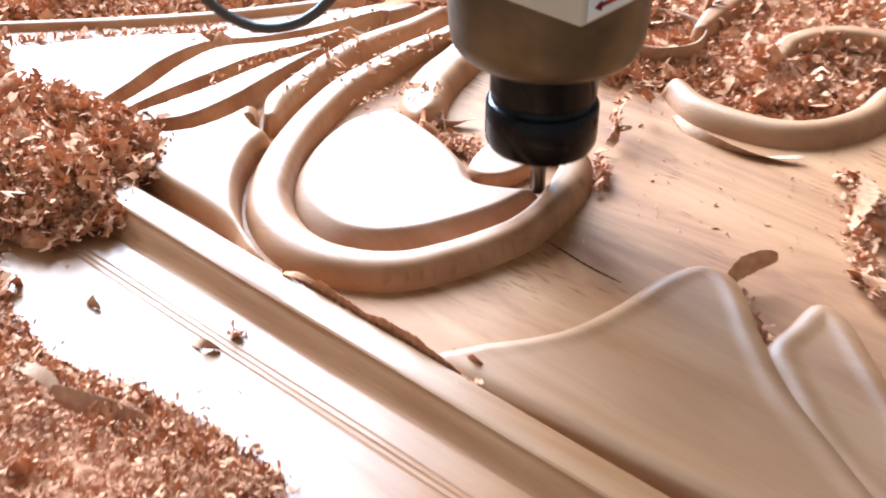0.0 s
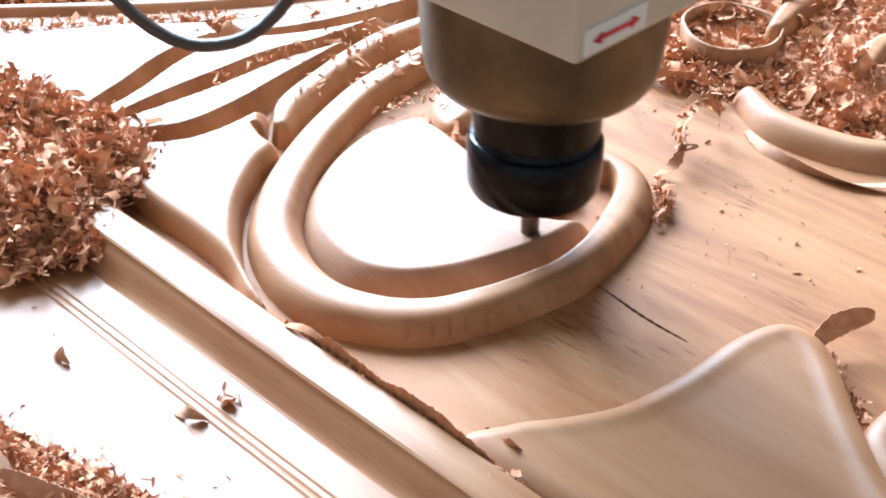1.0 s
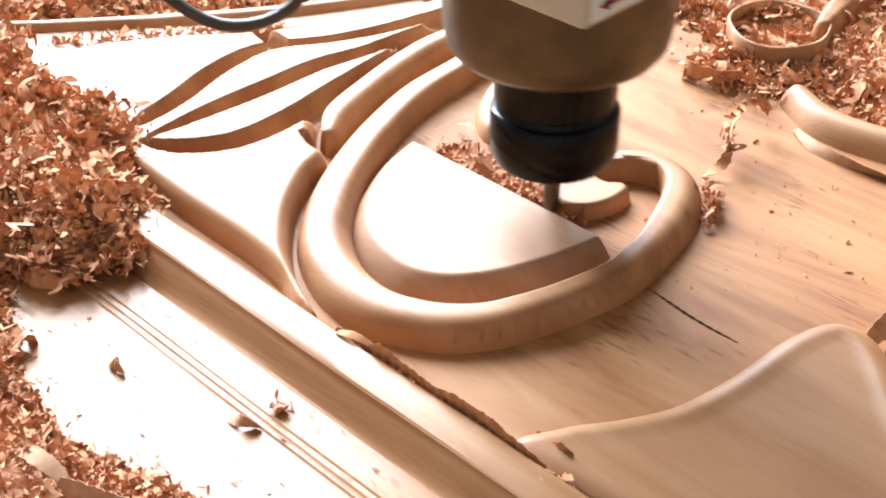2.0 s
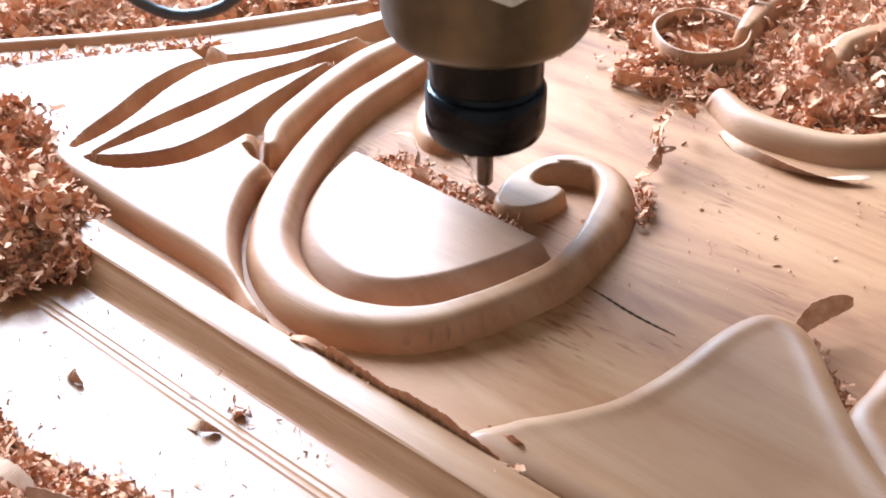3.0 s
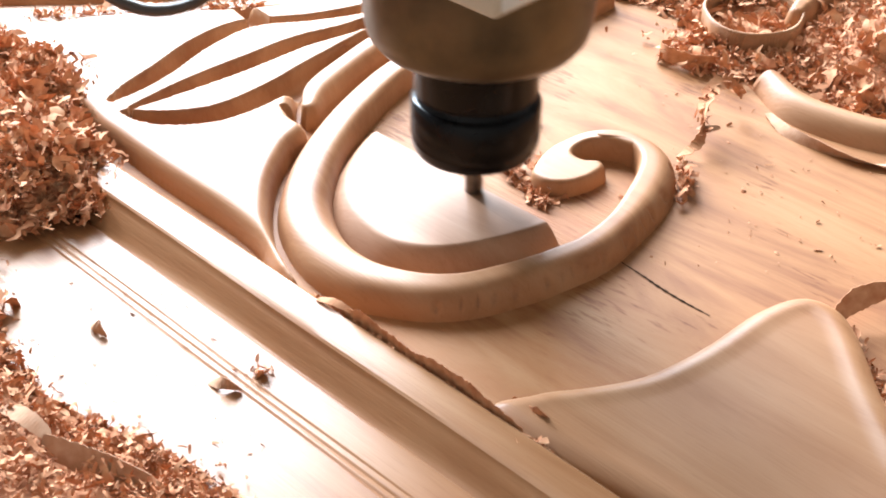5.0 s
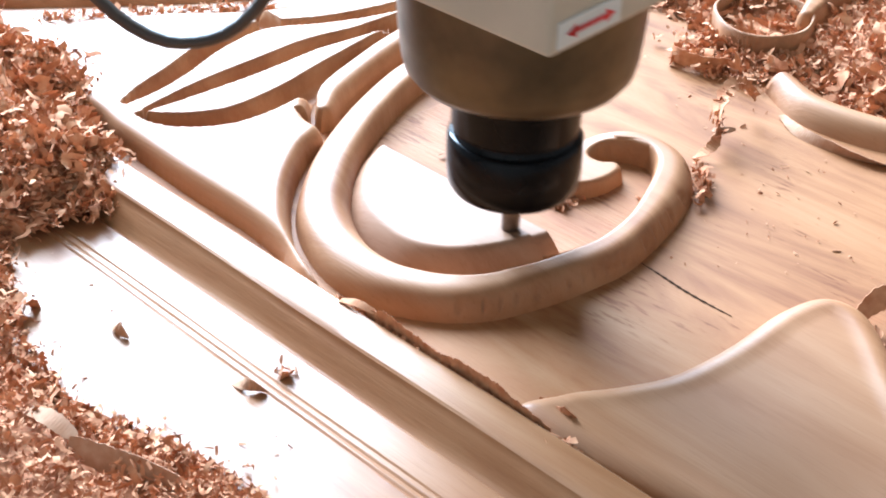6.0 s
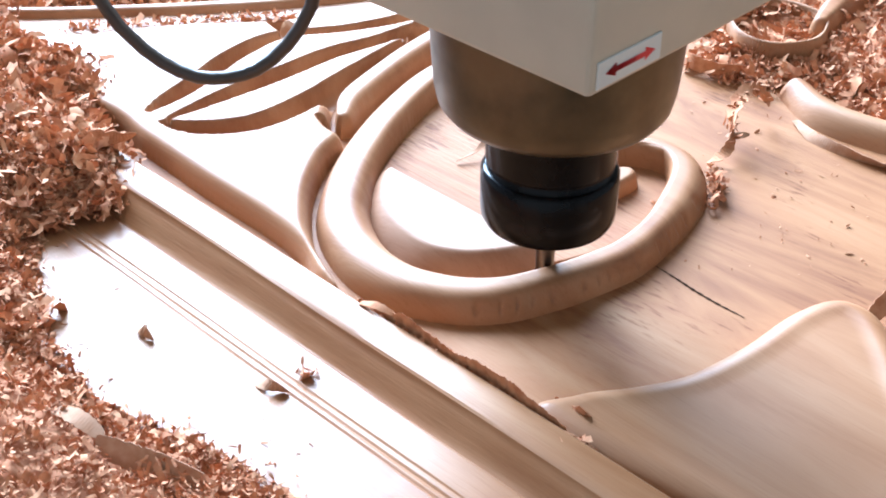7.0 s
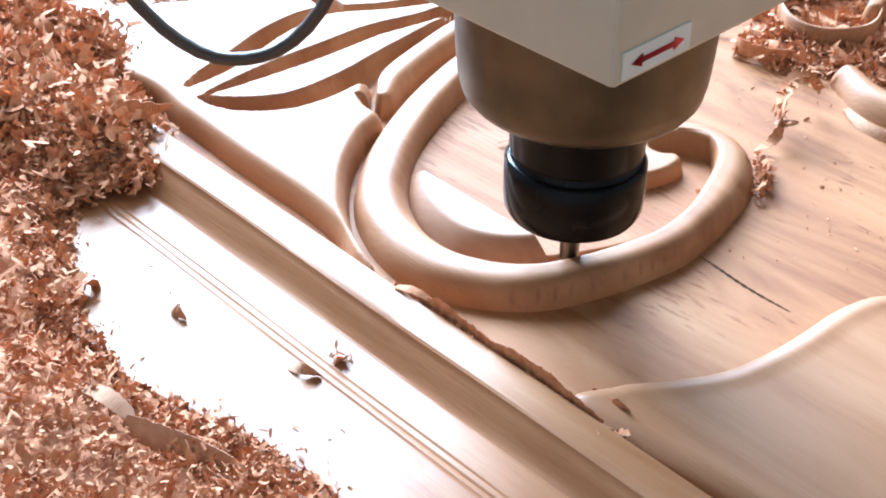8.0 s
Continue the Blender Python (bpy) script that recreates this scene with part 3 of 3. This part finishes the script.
# ---- chips and shavings ----
def flakes(rng, places, size, spread, bend=2.4, slim=(0.13, 0.48), facets=3):
    """Curled flakes of a few short facets at the given places."""
    n = len(places)
    length = size * np.exp(rng.normal(0, spread, n)) * MM
    width = length * rng.uniform(*slim, n)
    curl = rng.uniform(-bend, bend, n)
    curl = np.where(np.abs(curl) > 1e-3, curl, 1e-3)
    a, tilt, roll = rng.uniform(0, 2 * np.pi, n), rng.normal(0, 0.6, n), rng.normal(0, 0.7, n)
    rows = facets + 1
    verts = np.zeros((n, 2 * rows, 3))
    for k in range(rows):
        ang = curl * (k / facets - 0.5)
        px, pz = length * np.sin(ang) / curl, length * (1 - np.cos(ang)) / curl
        taper = 1 - 0.5 * (k in (0, facets)) * rng.uniform(0, 1, n)
        skew = 0.12 * length * rng.normal(0, 1, n) * (facets > 3)
        for s, side in ((0, -0.5), (1, 0.5)):
            py = side * width * taper + skew
            y1, z1 = py * np.cos(roll) - pz * np.sin(roll), py * np.sin(roll) + pz * np.cos(roll)
            x2, z2 = px * np.cos(tilt) - z1 * np.sin(tilt), px * np.sin(tilt) + z1 * np.cos(tilt)
            verts[:, 2 * k + s] = np.stack([x2 * np.cos(a) - y1 * np.sin(a), x2 * np.sin(a) + y1 * np.cos(a), z2], 1)
    verts += np.array(places)[:, None, :] * MM
    quads = np.array([(2 * k, 2 * k + 1, 2 * k + 3, 2 * k + 2) for k in range(facets)])
    faces = (np.arange(n)[:, None, None] * 2 * rows + quads[None]).reshape(-1, 4)
    return verts.reshape(-1, 3), faces


def quad_mesh(name, verts, faces, material):
    me = bpy.data.meshes.new(name)
    me.vertices.add(len(verts))
    me.vertices.foreach_set("co", verts.astype(np.float32).ravel())
    me.loops.add(faces.size)
    me.loops.foreach_set("vertex_index", faces.astype(np.int32).ravel())
    me.polygons.add(len(faces))
    me.polygons.foreach_set("loop_start", np.arange(0, faces.size, 4, dtype=np.int32))
    me.update(calc_edges=True)
    me.materials.append(material)
    return me


def pile(name, outline, base, rise, reach, count, size, seed, label, spread=0.4, hump=None):
    """A heap of chips: a rough mound covered with loose curled flakes."""
    rng = np.random.default_rng(seed)

    def fn(X, Y):
        s = inside(X, Y, outline)
        t = np.clip((s + 5 * wobble(X, Y, 8, seed) + 2.5 * wobble(X, Y, 3.1, seed)) / reach, -0.2, 1)
        z = base + rise * np.sqrt(np.clip(t, 0, 1)) * (1 + 0.25 * wobble(X, Y, 14, seed)) + 1.2 * wobble(X, Y, 2.7, seed + 1) + 0.8 * wobble(X, Y, 1.3, seed + 2)
        if hump:
            hx, hy, hr, hz = hump
            z = z + hz * np.exp(-((X - hx) ** 2 + (Y - hy) ** 2) / hr ** 2) * (t > 0)
        return np.where(t <= 0.02, base - 30, z)
    ob = relief(name, bounds_of(outline, 6), lambda X, Y: fn(X, Y) - 0.6, CHIP, None, 1.1, floor=base - 3)
    x0, y0, x1, y1 = bounds_of(outline, 10)
    X, Y = rng.uniform(x0, x1, count * 4), rng.uniform(y0, y1, count * 4)
    s = inside(X, Y, outline)
    ok = (s > -12) & (rng.uniform(0, 1, len(X)) < np.where(s > 0, 1, np.exp(s / 3.2)))
    X, Y = X[ok][:count], Y[ok][:count]
    Z = np.maximum(fn(X, Y), base - 0.8) + rng.uniform(0.6, 3.2, len(X))
    # flakes on the steep flank
    ex, ey = rng.uniform(x0, x1, count * 6), rng.uniform(y0, y1, count * 6)
    es = inside(ex, ey, outline)
    ok = (es > -5) & (es < 10)
    ex, ey = ex[ok][: count // 2], ey[ok][: count // 2]
    top = np.maximum(fn(ex, ey), base)
    X, Y, Z = np.r_[X, ex], np.r_[Y, ey], np.r_[Z, base + rng.uniform(0, 1, len(ex)) * (top - base) + 1.0]
    order = rng.permutation(len(X))
    X, Y, Z = X[order], Y[order], Z[order]
    v, f = flakes(rng, np.stack([X, Y, Z], 1), size, spread)
    tagged(ob, label, "wood chips", kind="stuff")
    v2, f2 = flakes(rng, np.stack([X, Y, Z + 0.8], 1)[: len(X) // 26], size * 2.0, 0.4, 4.5)
    put("loose_flakes", quad_mesh("loose_flakes", np.vstack([v, v2]), np.vstack([f, f2 + len(v)]), CHIP), ob)
    v3, f3 = flakes(rng, np.stack([X, Y, Z + 1.2], 1)[-(len(X) // 12):], size * 3.3, 0.35, 5.0, (0.12, 0.3), 6)
    put("curled_strips", quad_mesh("curled_strips", v3, f3, CHIP), ob, "longer curled strips of shaving")
    return ob


LEFT = [(-165, -14), (-171, 7), (-182, 24), (-200, 39), (-218, 54), (-234, 64), (-252, 92), (-268, 118), (-300, 130), (-400, 120), (-400, -20), (-260, -14), (-205, -24), (-180, -25)]
NEAR = [(-197, -40), (-178, -74), (-153, -100), (-122, -110), (-95, -122), (-70, -140), (-60, -170), (-80, -260), (-200, -240), (-330, -120), (-330, 10), (-250, 6), (-215, -8), (-202, -22)]
FAR = [(-300, 140), (-256, 146), (-210, 158), (-176, 169), (-140, 184), (-100, 200), (-62, 192), (-26, 201), (-4, 195), (13, 184), (22, 168), (15, 150), (20, 136), (38, 134), (54, 140), (66, 128), (80, 112), (100, 112), (118, 124), (126, 150), (150, 150), (170, 120), (200, 90), (300, 60), (300, 420), (-400, 420), (-400, 150)]
CLUMP = [(-157, 14), (-158, 28), (-166, 42), (-176, 52), (-190, 52), (-203, 62), (-222, 70), (-232, 58), (-212, 44), (-192, 26), (-174, 10), (-164, 4)]
SLIDING = pile("chip_heap", LEFT, 6.5, 8.5, 24, 30000, 2.7, 3, "heap of reddish brown wood chips on the panel", hump=(-194, 0, 22, 3))
BLOWN = pile("chip_clump", CLUMP, 7.5, 7, 12, 4200, 2.4, 4, "loose clump of reddish chips on the leaf")
pile("chip_heap", NEAR, 2.0, 7, 22, 32000, 1.75, 5, "heap of reddish brown wood chips over the border")
pile("chip_heap", FAR, 0.0, 7, 30, 52000, 2.8, 8, "wide drift of reddish brown chips behind the carving")

# single shavings, chips and specks
def ribbon(name, points, width, label, twist=0.0, material=None, parent=None, ragged=0.13, start=0.0):
    """A thin shaving: a strip with two faces' thickness along a curve, in millimetres, twisting as it goes."""
    p = spline(points, 1.0)
    n = len(p)
    shake = random.Random(int(points[0][0] * 10))
    verts, faces = [], []
    for i in range(n):
        d = Vector(p[min(i + 1, n - 1)] - p[max(i - 1, 0)]).normalized()
        side = d.cross(Vector((0, 0, 1)))
        side = side.normalized() if side.length > 1e-4 else Vector((1, 0, 0))
        side = Matrix.Rotation(start + twist * i / n, 3, d) @ side
        up = d.cross(side)
        w = width / 2 * (0.35 + 0.65 * math.sin(math.pi * min(1, (i + 1) / n * 1.02)) ** 0.5) * (1 + ragged * (0.5 * math.sin(i * 1.9) * math.sin(i * 0.7 + 1) + shake.uniform(-0.5, 0.5)))
        for s, h in ((-1, -0.12), (1, -0.12), (1, 0.12), (-1, 0.12)):
            verts.append(tuple((Vector(p[i]) + side * s * w + up * (h + 0.25 * abs(s))) * MM))
    for i in range(n - 1):
        for k in range(4):
            j = (k + 1) % 4
            faces.append((i * 4 + k, i * 4 + j, (i + 1) * 4 + j, (i + 1) * 4 + k))
    faces += [(0, 1, 2, 3), tuple(range((n - 1) * 4 + 3, (n - 1) * 4 - 1, -1))]
    ob = put(name, mesh_of(name, verts, faces, material or CHIP_PALE, False), parent)
    return tagged(ob, label, "wood shaving", "loose shavings")


STANDING = [(36, 104, 8), (31, 103, 13), (26, 97, 15), (23, 90, 13), (22, 82, 10.5), (22.8, 77, 8), (20.5, 70, 5), (14, 66, 1.5)]
ribbon("wood_shaving", STANDING, 5.6, "ragged twisted shaving standing on the ground board", 5.5, CHIP, None, 0.5, 1.2)
ribbon("wood_shaving", [(20, 78, 7), (24, 75.5, 8.5), (28, 76, 9)], 2.6, "short pale chip caught on the standing shaving", 0.5, CHIP_PALE, None, 0.3, 0.4)
ribbon("wood_shaving", [(64, -20, 5), (69, -16, 8), (75, -13, 9.5), (80, -11, 9.5)], 7, "flat tan splinter standing beside the lobe", 0.3, CHIP, None, 0.13, 0.9)
ribbon("wood_shaving", [(46, 104, 1.2), (53, 90, 1.6), (66, 80, 1.2), (82, 74, 1.0), (97, 74, 2.2)], 5, "thin curved shaving along the far scroll", 3.5)
ribbon("wood_shaving", [(-62, 88, 2), (-54, 79, 3), (-46, 80, 1.6), (-36, 84, 3)], 4, "short curled shaving at the feather's end", 3.0)
ribbon("wood_shaving", [(-86.5, -47.5, 10.2), (-81, -50, 11.6), (-75, -53, 11.2)], 2.4, "small reddish splinter on the rail's edge", 0.9, CHIP)
ribbon("wood_shaving", [(-150, -61, 2.8), (-148, -66, 5.5), (-144, -68, 3.4)], 3.5, "curled reddish chip on the border", 2.0)
ribbon("wood_shaving", [(-109, -80, 2.8), (-104, -83, 5), (-99, -83, 3)], 3.5, "curled reddish chip on the border", 2.5)
ribbon("wood_shaving", [(-156, -108, 10), (-148, -112, 12), (-139, -117, 11)], 4.8, "broad pale flake on the chip heap", 0.6)
ribbon("wood_shaving", [(-141, -118, 9.5), (-128, -122.5, 9.8), (-107, -127, 9)], 7.5, "long pale splinter on the chip heap", 0.15, CHIP_PALE, None, 0.1, 1.0)
BROAD = ribbon("wood_shaving", [(-197, 0, 14), (-189, 1, 17.5), (-181, 4, 17), (-174, 9, 15), (-169, 12, 15.5)], 6.5, "broad dark flake on the chip heap", 1.8, CHIP, None, 0.3, 0.5)
ribbon("wood_shaving", [(8, 150, 3), (4, 143, 4), (8, 136, 5), (17, 133, 5), (27, 134, 6)], 7, "pale curled shaving below the curl", 0.6, CHIP, None, 0.2, 1.4)
ribbon("wood_shaving", [(-92, 172, 11), (-75, 184, 13), (-60, 186, 11)], 7, "long reddish flake behind the feather", 0.8, CHIP)
ribbon("wood_shaving", [(112, 66, 1), (118, 52, 7), (116, 36, 9), (110, 22, 3)], 8, "curled shaving on the ground board", 1.5, CHIP, None, 0.4, 2.2)
ribbon("wood_shaving", [(106, -5, 1), (112, -14, 6), (116, -26, 2)], 8, "curled shaving beside the lobe", 1.5, CHIP, None, 0.4, 2.2)


def scatter(name, places, size, seed, label, parent=None, material=None):
    rng = np.random.default_rng(seed)
    v, f = flakes(rng, places, size, 0.45)
    ob = put(name, quad_mesh(name, v, f, material or CHIP), parent)
    return tagged(ob, label, "wood chips", kind="stuff") if not parent else ob


def band(rng, line, count, wide, z, lift=1.2):
    p = spline(line, 1.0)
    k = rng.integers(0, len(p), count)
    q = p[k]
    return np.stack([q[:, 0] + rng.normal(0, wide, count), q[:, 1] + rng.normal(0, wide, count), z + rng.uniform(0, lift, count)], 1)


rng = np.random.default_rng(21)
scatter("chip_row", band(rng, [(-88, -45), (-60, -64.5), (-28, -87), (-12, -98)], 520, 0.7, 6.6, 2.4), 1.8, 31, "row of torn reddish chips along the rail")
scatter("chip_row", band(rng, [(-250, 121), (-210, 133), (-176, 145), (-160, 148)], 420, 2.2, 4.9, 2.0), 2.2, 32, "reddish chips lying in the groove")
scatter("chip_row", band(rng, [(16, 60), (18, 50), (16.5, 38)], 110, 1.5, 0.5, 4.0), 2.8, 33, "small clump of reddish chips beside the scroll")
scatter("chip_row", band(rng, [(66, -22), (72, -40), (80, -75), (92, -108)], 260, 1.6, 0.8, 2.5), 2.6, 34, "reddish chips between the two lobes")
scatter("chip_row", band(np.random.default_rng(51), [(112, 62), (118, 46), (114, 28), (112, 4), (114, -20)], 420, 3.0, 0.5, 5.0), 3.4, 52, "clump of curled reddish chips on the ground board")
n = 60
scatter("chip_specks", np.stack([*xy(rng.uniform(-205, -10, n), -127 - np.abs(rng.normal(0, 22, n))), np.full(n, 3.1)], 1), 0.95, 35, "few small dark chips strewn over the border")
n = 330
DRIFT = scatter("chip_specks", np.stack([*xy(rng.uniform(-190, 0, n), np.where(rng.uniform(0, 1, n) < 0.55, -113 + rng.normal(0, 3.5, n), -127 - np.abs(rng.normal(0, 22, n)))), np.full(n, 3.2)], 1), 0.95, 36, "small loose chips blown across the border")
n = 130
scatter("chip_specks", np.stack([rng.uniform(-5, 110, n), rng.uniform(0, 120, n), np.full(n, 0.5)], 1), 1.2, 37, "small chips strewn over the ground board")
n = 950
scatter("chip_specks", np.stack([*(np.array([38, 150])[:, None] + rng.normal(0, 1, (2, n)) * np.array([15, 9])[:, None]), rng.uniform(0.5, 7, n)], 1), 3.2, 38, "loose chips round the curl")


def chip_bank():
    """Shavings that the cutter ploughs ahead of it along the edge of the uncut layer; they also stand in for the
    reddish shadow of feather and spindle; built along u at v = 0.
    """
    r = np.random.default_rng(41)
    n = 1100
    u = r.uniform(-108, -40, n)
    ridge = r.uniform(0, 1, n) < 0.6
    tall = np.clip(1 - ((u + 75) / 40) ** 2, 0.25, 1) * (1 + 0.5 * np.sin(u / 3.7))
    v = np.where(ridge, r.normal(0, 1.3, n) + 1.5 * np.sin(u / 9), 2 + np.abs(r.normal(0, 5.5, n)))
    z = np.where(ridge, np.abs(r.normal(0, 1, n)) * 2.4 * tall, r.uniform(0, 0.8, n)) + 0.5
    x, y = xy(u, v)
    return scatter("chip_bank", np.stack([x, y, z], 1), 2.4, 42, "loose bank of reddish shavings beside the cut, also standing in for shade")


def strewn_chips():
    r = np.random.default_rng(71)
    lines = ([(-172, 128), (-150, 137), (-125, 152), (-100, 172)], [(-150, 92), (-134, 112), (-118, 128), (-98, 150)], [(-118, 84), (-106, 112), (-95, 134), (-80, 152)], [(-97, 96), (-84, 118), (-72, 134), (-60, 150)], [(-84, 78), (-72, 90), (-64, 96), (-52, 92)])
    places = np.vstack([band(r, line, 90, 3.4, 8.8, 1.4) for line in lines])
    return scatter("chip_row", places, 2.3, 72, "reddish chips strewn over the strands and leaf")


STREWN = strewn_chips()
BANK = chip_bank()
STRIP_SHAVING = ribbon("wood_shaving", [(-51.4, 104, 9), (-52, 96, 7), (-51.5, 86.6, 5.5), (-49.5, 77, 4), (-46, 67, 2.5), (-42, 56, 1.6), (-38, 48, 2), (-32.5, 40, 3), (-27.3, 33, 3.5)], 2.2, "long thin frayed shaving near the scroll", 9.0, CHIP_PALE, None, 0.7)
ribbon("wood_shaving", [(-75.5, 85.8, 3), (-70, 80, 6), (-66.1, 72, 6.5), (-64.5, 64, 5.5), (-68, 56.5, 3), (-74, 51, 1.2)], 2.0, "thin looped pale shaving in the cut field", 4.0, CHIP_PALE, None, 0.4)
ribbon("wood_shaving", [(-22.5, -79, 1.5), (-21, -82, 7), (-17, -84, 8.5), (-13.5, -83, 5)], 4.5, "small curled chip at the lobe's tip", 3.0, CHIP, None, 0.5)
rng = np.random.default_rng(61)
along = spline(STANDING, 0.6)[rng.integers(0, 60, 46)]
scatter("chip_row", along + rng.normal(0, 1, (46, 3)) * (1.1, 1.1, 0.8), 2.6, 65, "chips clinging to the standing shaving")
scatter("chip_row", band(rng, [(-25, -77), (-20, -81), (-14, -85)], 60, 1.1, 1.5, 6.0), 2.2, 62, "few reddish chips at the lobe's tip")
scatter("chip_row", band(rng, [(-98.5, -72.5), (-95, -75)], 14, 1.6, 3.0, 0.9), 2.2, 63, "few reddish chips on the border")

# ---- what moves ----
TOOL = [(0, -6.5, 29.9), (0.1, -8.9, 16.0), (0.2, -9.7, 13.9), (0.3, -6.6, 6.8), (0.4, -13.0, 5.6), (0.5, -18.0, 21.9), (0.6, -15.4, 19.4), (0.7, -14.4, 15.3), (0.8, -9.0, 5.8), (0.9, -14.9, 8.3), (1, -24.1, 16.1), (1.1, -39.5, 24.6), (1.2, -59.6, 41.1), (1.35, -78.4, 58.9), (1.6, -54.2, 44.7), (1.85, -20.2, 23.6), (2.1, -53.6, 49.1), (2.3, -78.0, 67.0), (2.4, -84.4, 77.5), (2.5, -86.5, 79.4), (2.6, -70.2, 69.1), (2.7, -54.6, 56.3), (2.8, -43.0, 49.5), (2.9, -39.6, 48.6), (3, -39.0, 54.6), (3.1, -37.1, 62.1), (3.2, -23.6, 23.5), (3.3, -22.9, 21.3), (3.4, -24.0, 14.2), (3.5, -18.4, 5.9), (3.6, -32.8, 16.3), (3.7, -52.1, 27.5), (3.8, -70.4, 44.1), (3.9, -82.9, 49.3), (4, -91.8, 59.8), (4.1, -87.1, 40.6), (4.2, -70.8, 29.9), (4.3, -56.6, 16.0), (4.4, -41.6, 11.8), (4.5, -25.8, 6.7), (4.6, -23.0, 9.1), (4.7, -21.3, -1.8), (5, -51.5, 22.2), (5.25, -87.5, 45.8), (5.5, -64.5, 26.3), (5.8, -25.5, -8.1), (5.9, -33.6, -5.5), (6, -42.9, 2.4), (6.1, -60.4, 16.6), (6.2, -75.2, 19.0), (6.3, -88.2, 30.0), (6.4, -92.2, 32.3), (6.5, -89.7, 29.8), (6.6, -71.9, 17.3), (6.7, -56.9, 3.7), (6.8, -41.6, -6.0), (6.9, -34.3, -11.5), (7, -35.3, -13.5), (7.1, -44.7, -2.3), (7.2, -69.7, 9.4), (7.3, -90.7, 15.8), (7.4, -98.2, 24.6), (7.5, -95.8, 24.5), (7.6, -93.5, 25.6), (7.7, -79.6, 11.6), (7.8, -60.6, -6.1), (7.9, -39.5, -12.3), (8, -39.9, -17.0)]


def motions():
    walk(SPINDLE, [(t, pose(x * MM, y * MM, 0.0245)) for t, x, y in TOOL])
    def shift(u, v, z=0.0):
        x, y = xy(u, v)
        return pose(x * MM, y * MM, z * MM)
    aside = pose(-0.0102, -0.0093, 0, 0, 0, -26)
    walk(BANK, [(0.0, shift(0, 27)), (1.3, shift(0, 27)), (2.2, shift(2, 9)), (3.5, shift(2, 9)), (4.1, aside), (8.0, aside)])
    walk(DRIFT, [(0.0, shift(230, -30)), (1.2, shift(225, -30)), (2.2, shift(0, 0)), (4.7, shift(-4, 0)), (5.9, shift(-190, -40)), (8.0, shift(-195, -42))])
    walk(STREWN, [(0.0, shift(0, 0)), (1.2, shift(0, 0)), (1.7, shift(-60, 60, 14)), (2.2, shift(-150, 150, 2)), (8.0, shift(-150, 150, 2))])
    walk(STRIP_SHAVING, [(0.0, shift(-10, 9)), (2.3, shift(-10, 9)), (3.6, shift(0, 0)), (8.0, shift(0, 0))])
    walk(SLIDING, [(0.0, shift(9, 0)), (1.2, shift(7, 0)), (2.5, shift(1, 0)), (3.4, shift(-3, 0)), (4.2, shift(-7, 0)), (6.2, shift(-15, -1)), (7.6, shift(-23, -2)), (8.0, shift(-23, -2))])
    walk(BROAD, [(0.0, shift(4, 0)), (1.2, shift(3, 0)), (2.5, shift(0, 0)), (4.2, shift(-6, 0)), (6.2, shift(-12, 1)), (7.6, shift(-22, 5)), (8.0, shift(-22, 5))])
    walk(BLOWN, [(0.0, shift(0, 0)), (1.2, shift(-3, 0)), (2.3, shift(-44, -4)), (4.2, shift(-54, -4)), (8.0, shift(-78, -4))])
    down = pose(0, 0, -0.0095)
    flat = pose(0, 0, 0)
    for ob, (a, b) in zip(STRIPS, ((1.5, 2.0), (3.6, 4.2), (5.1, 5.7), (5.95, 6.35), (6.55, 6.9), (7.1, 7.4), (7.6, 7.95))):
        walk(ob, [(0.0, flat), (a, flat), (b, down), (8.0, down)])


motions()
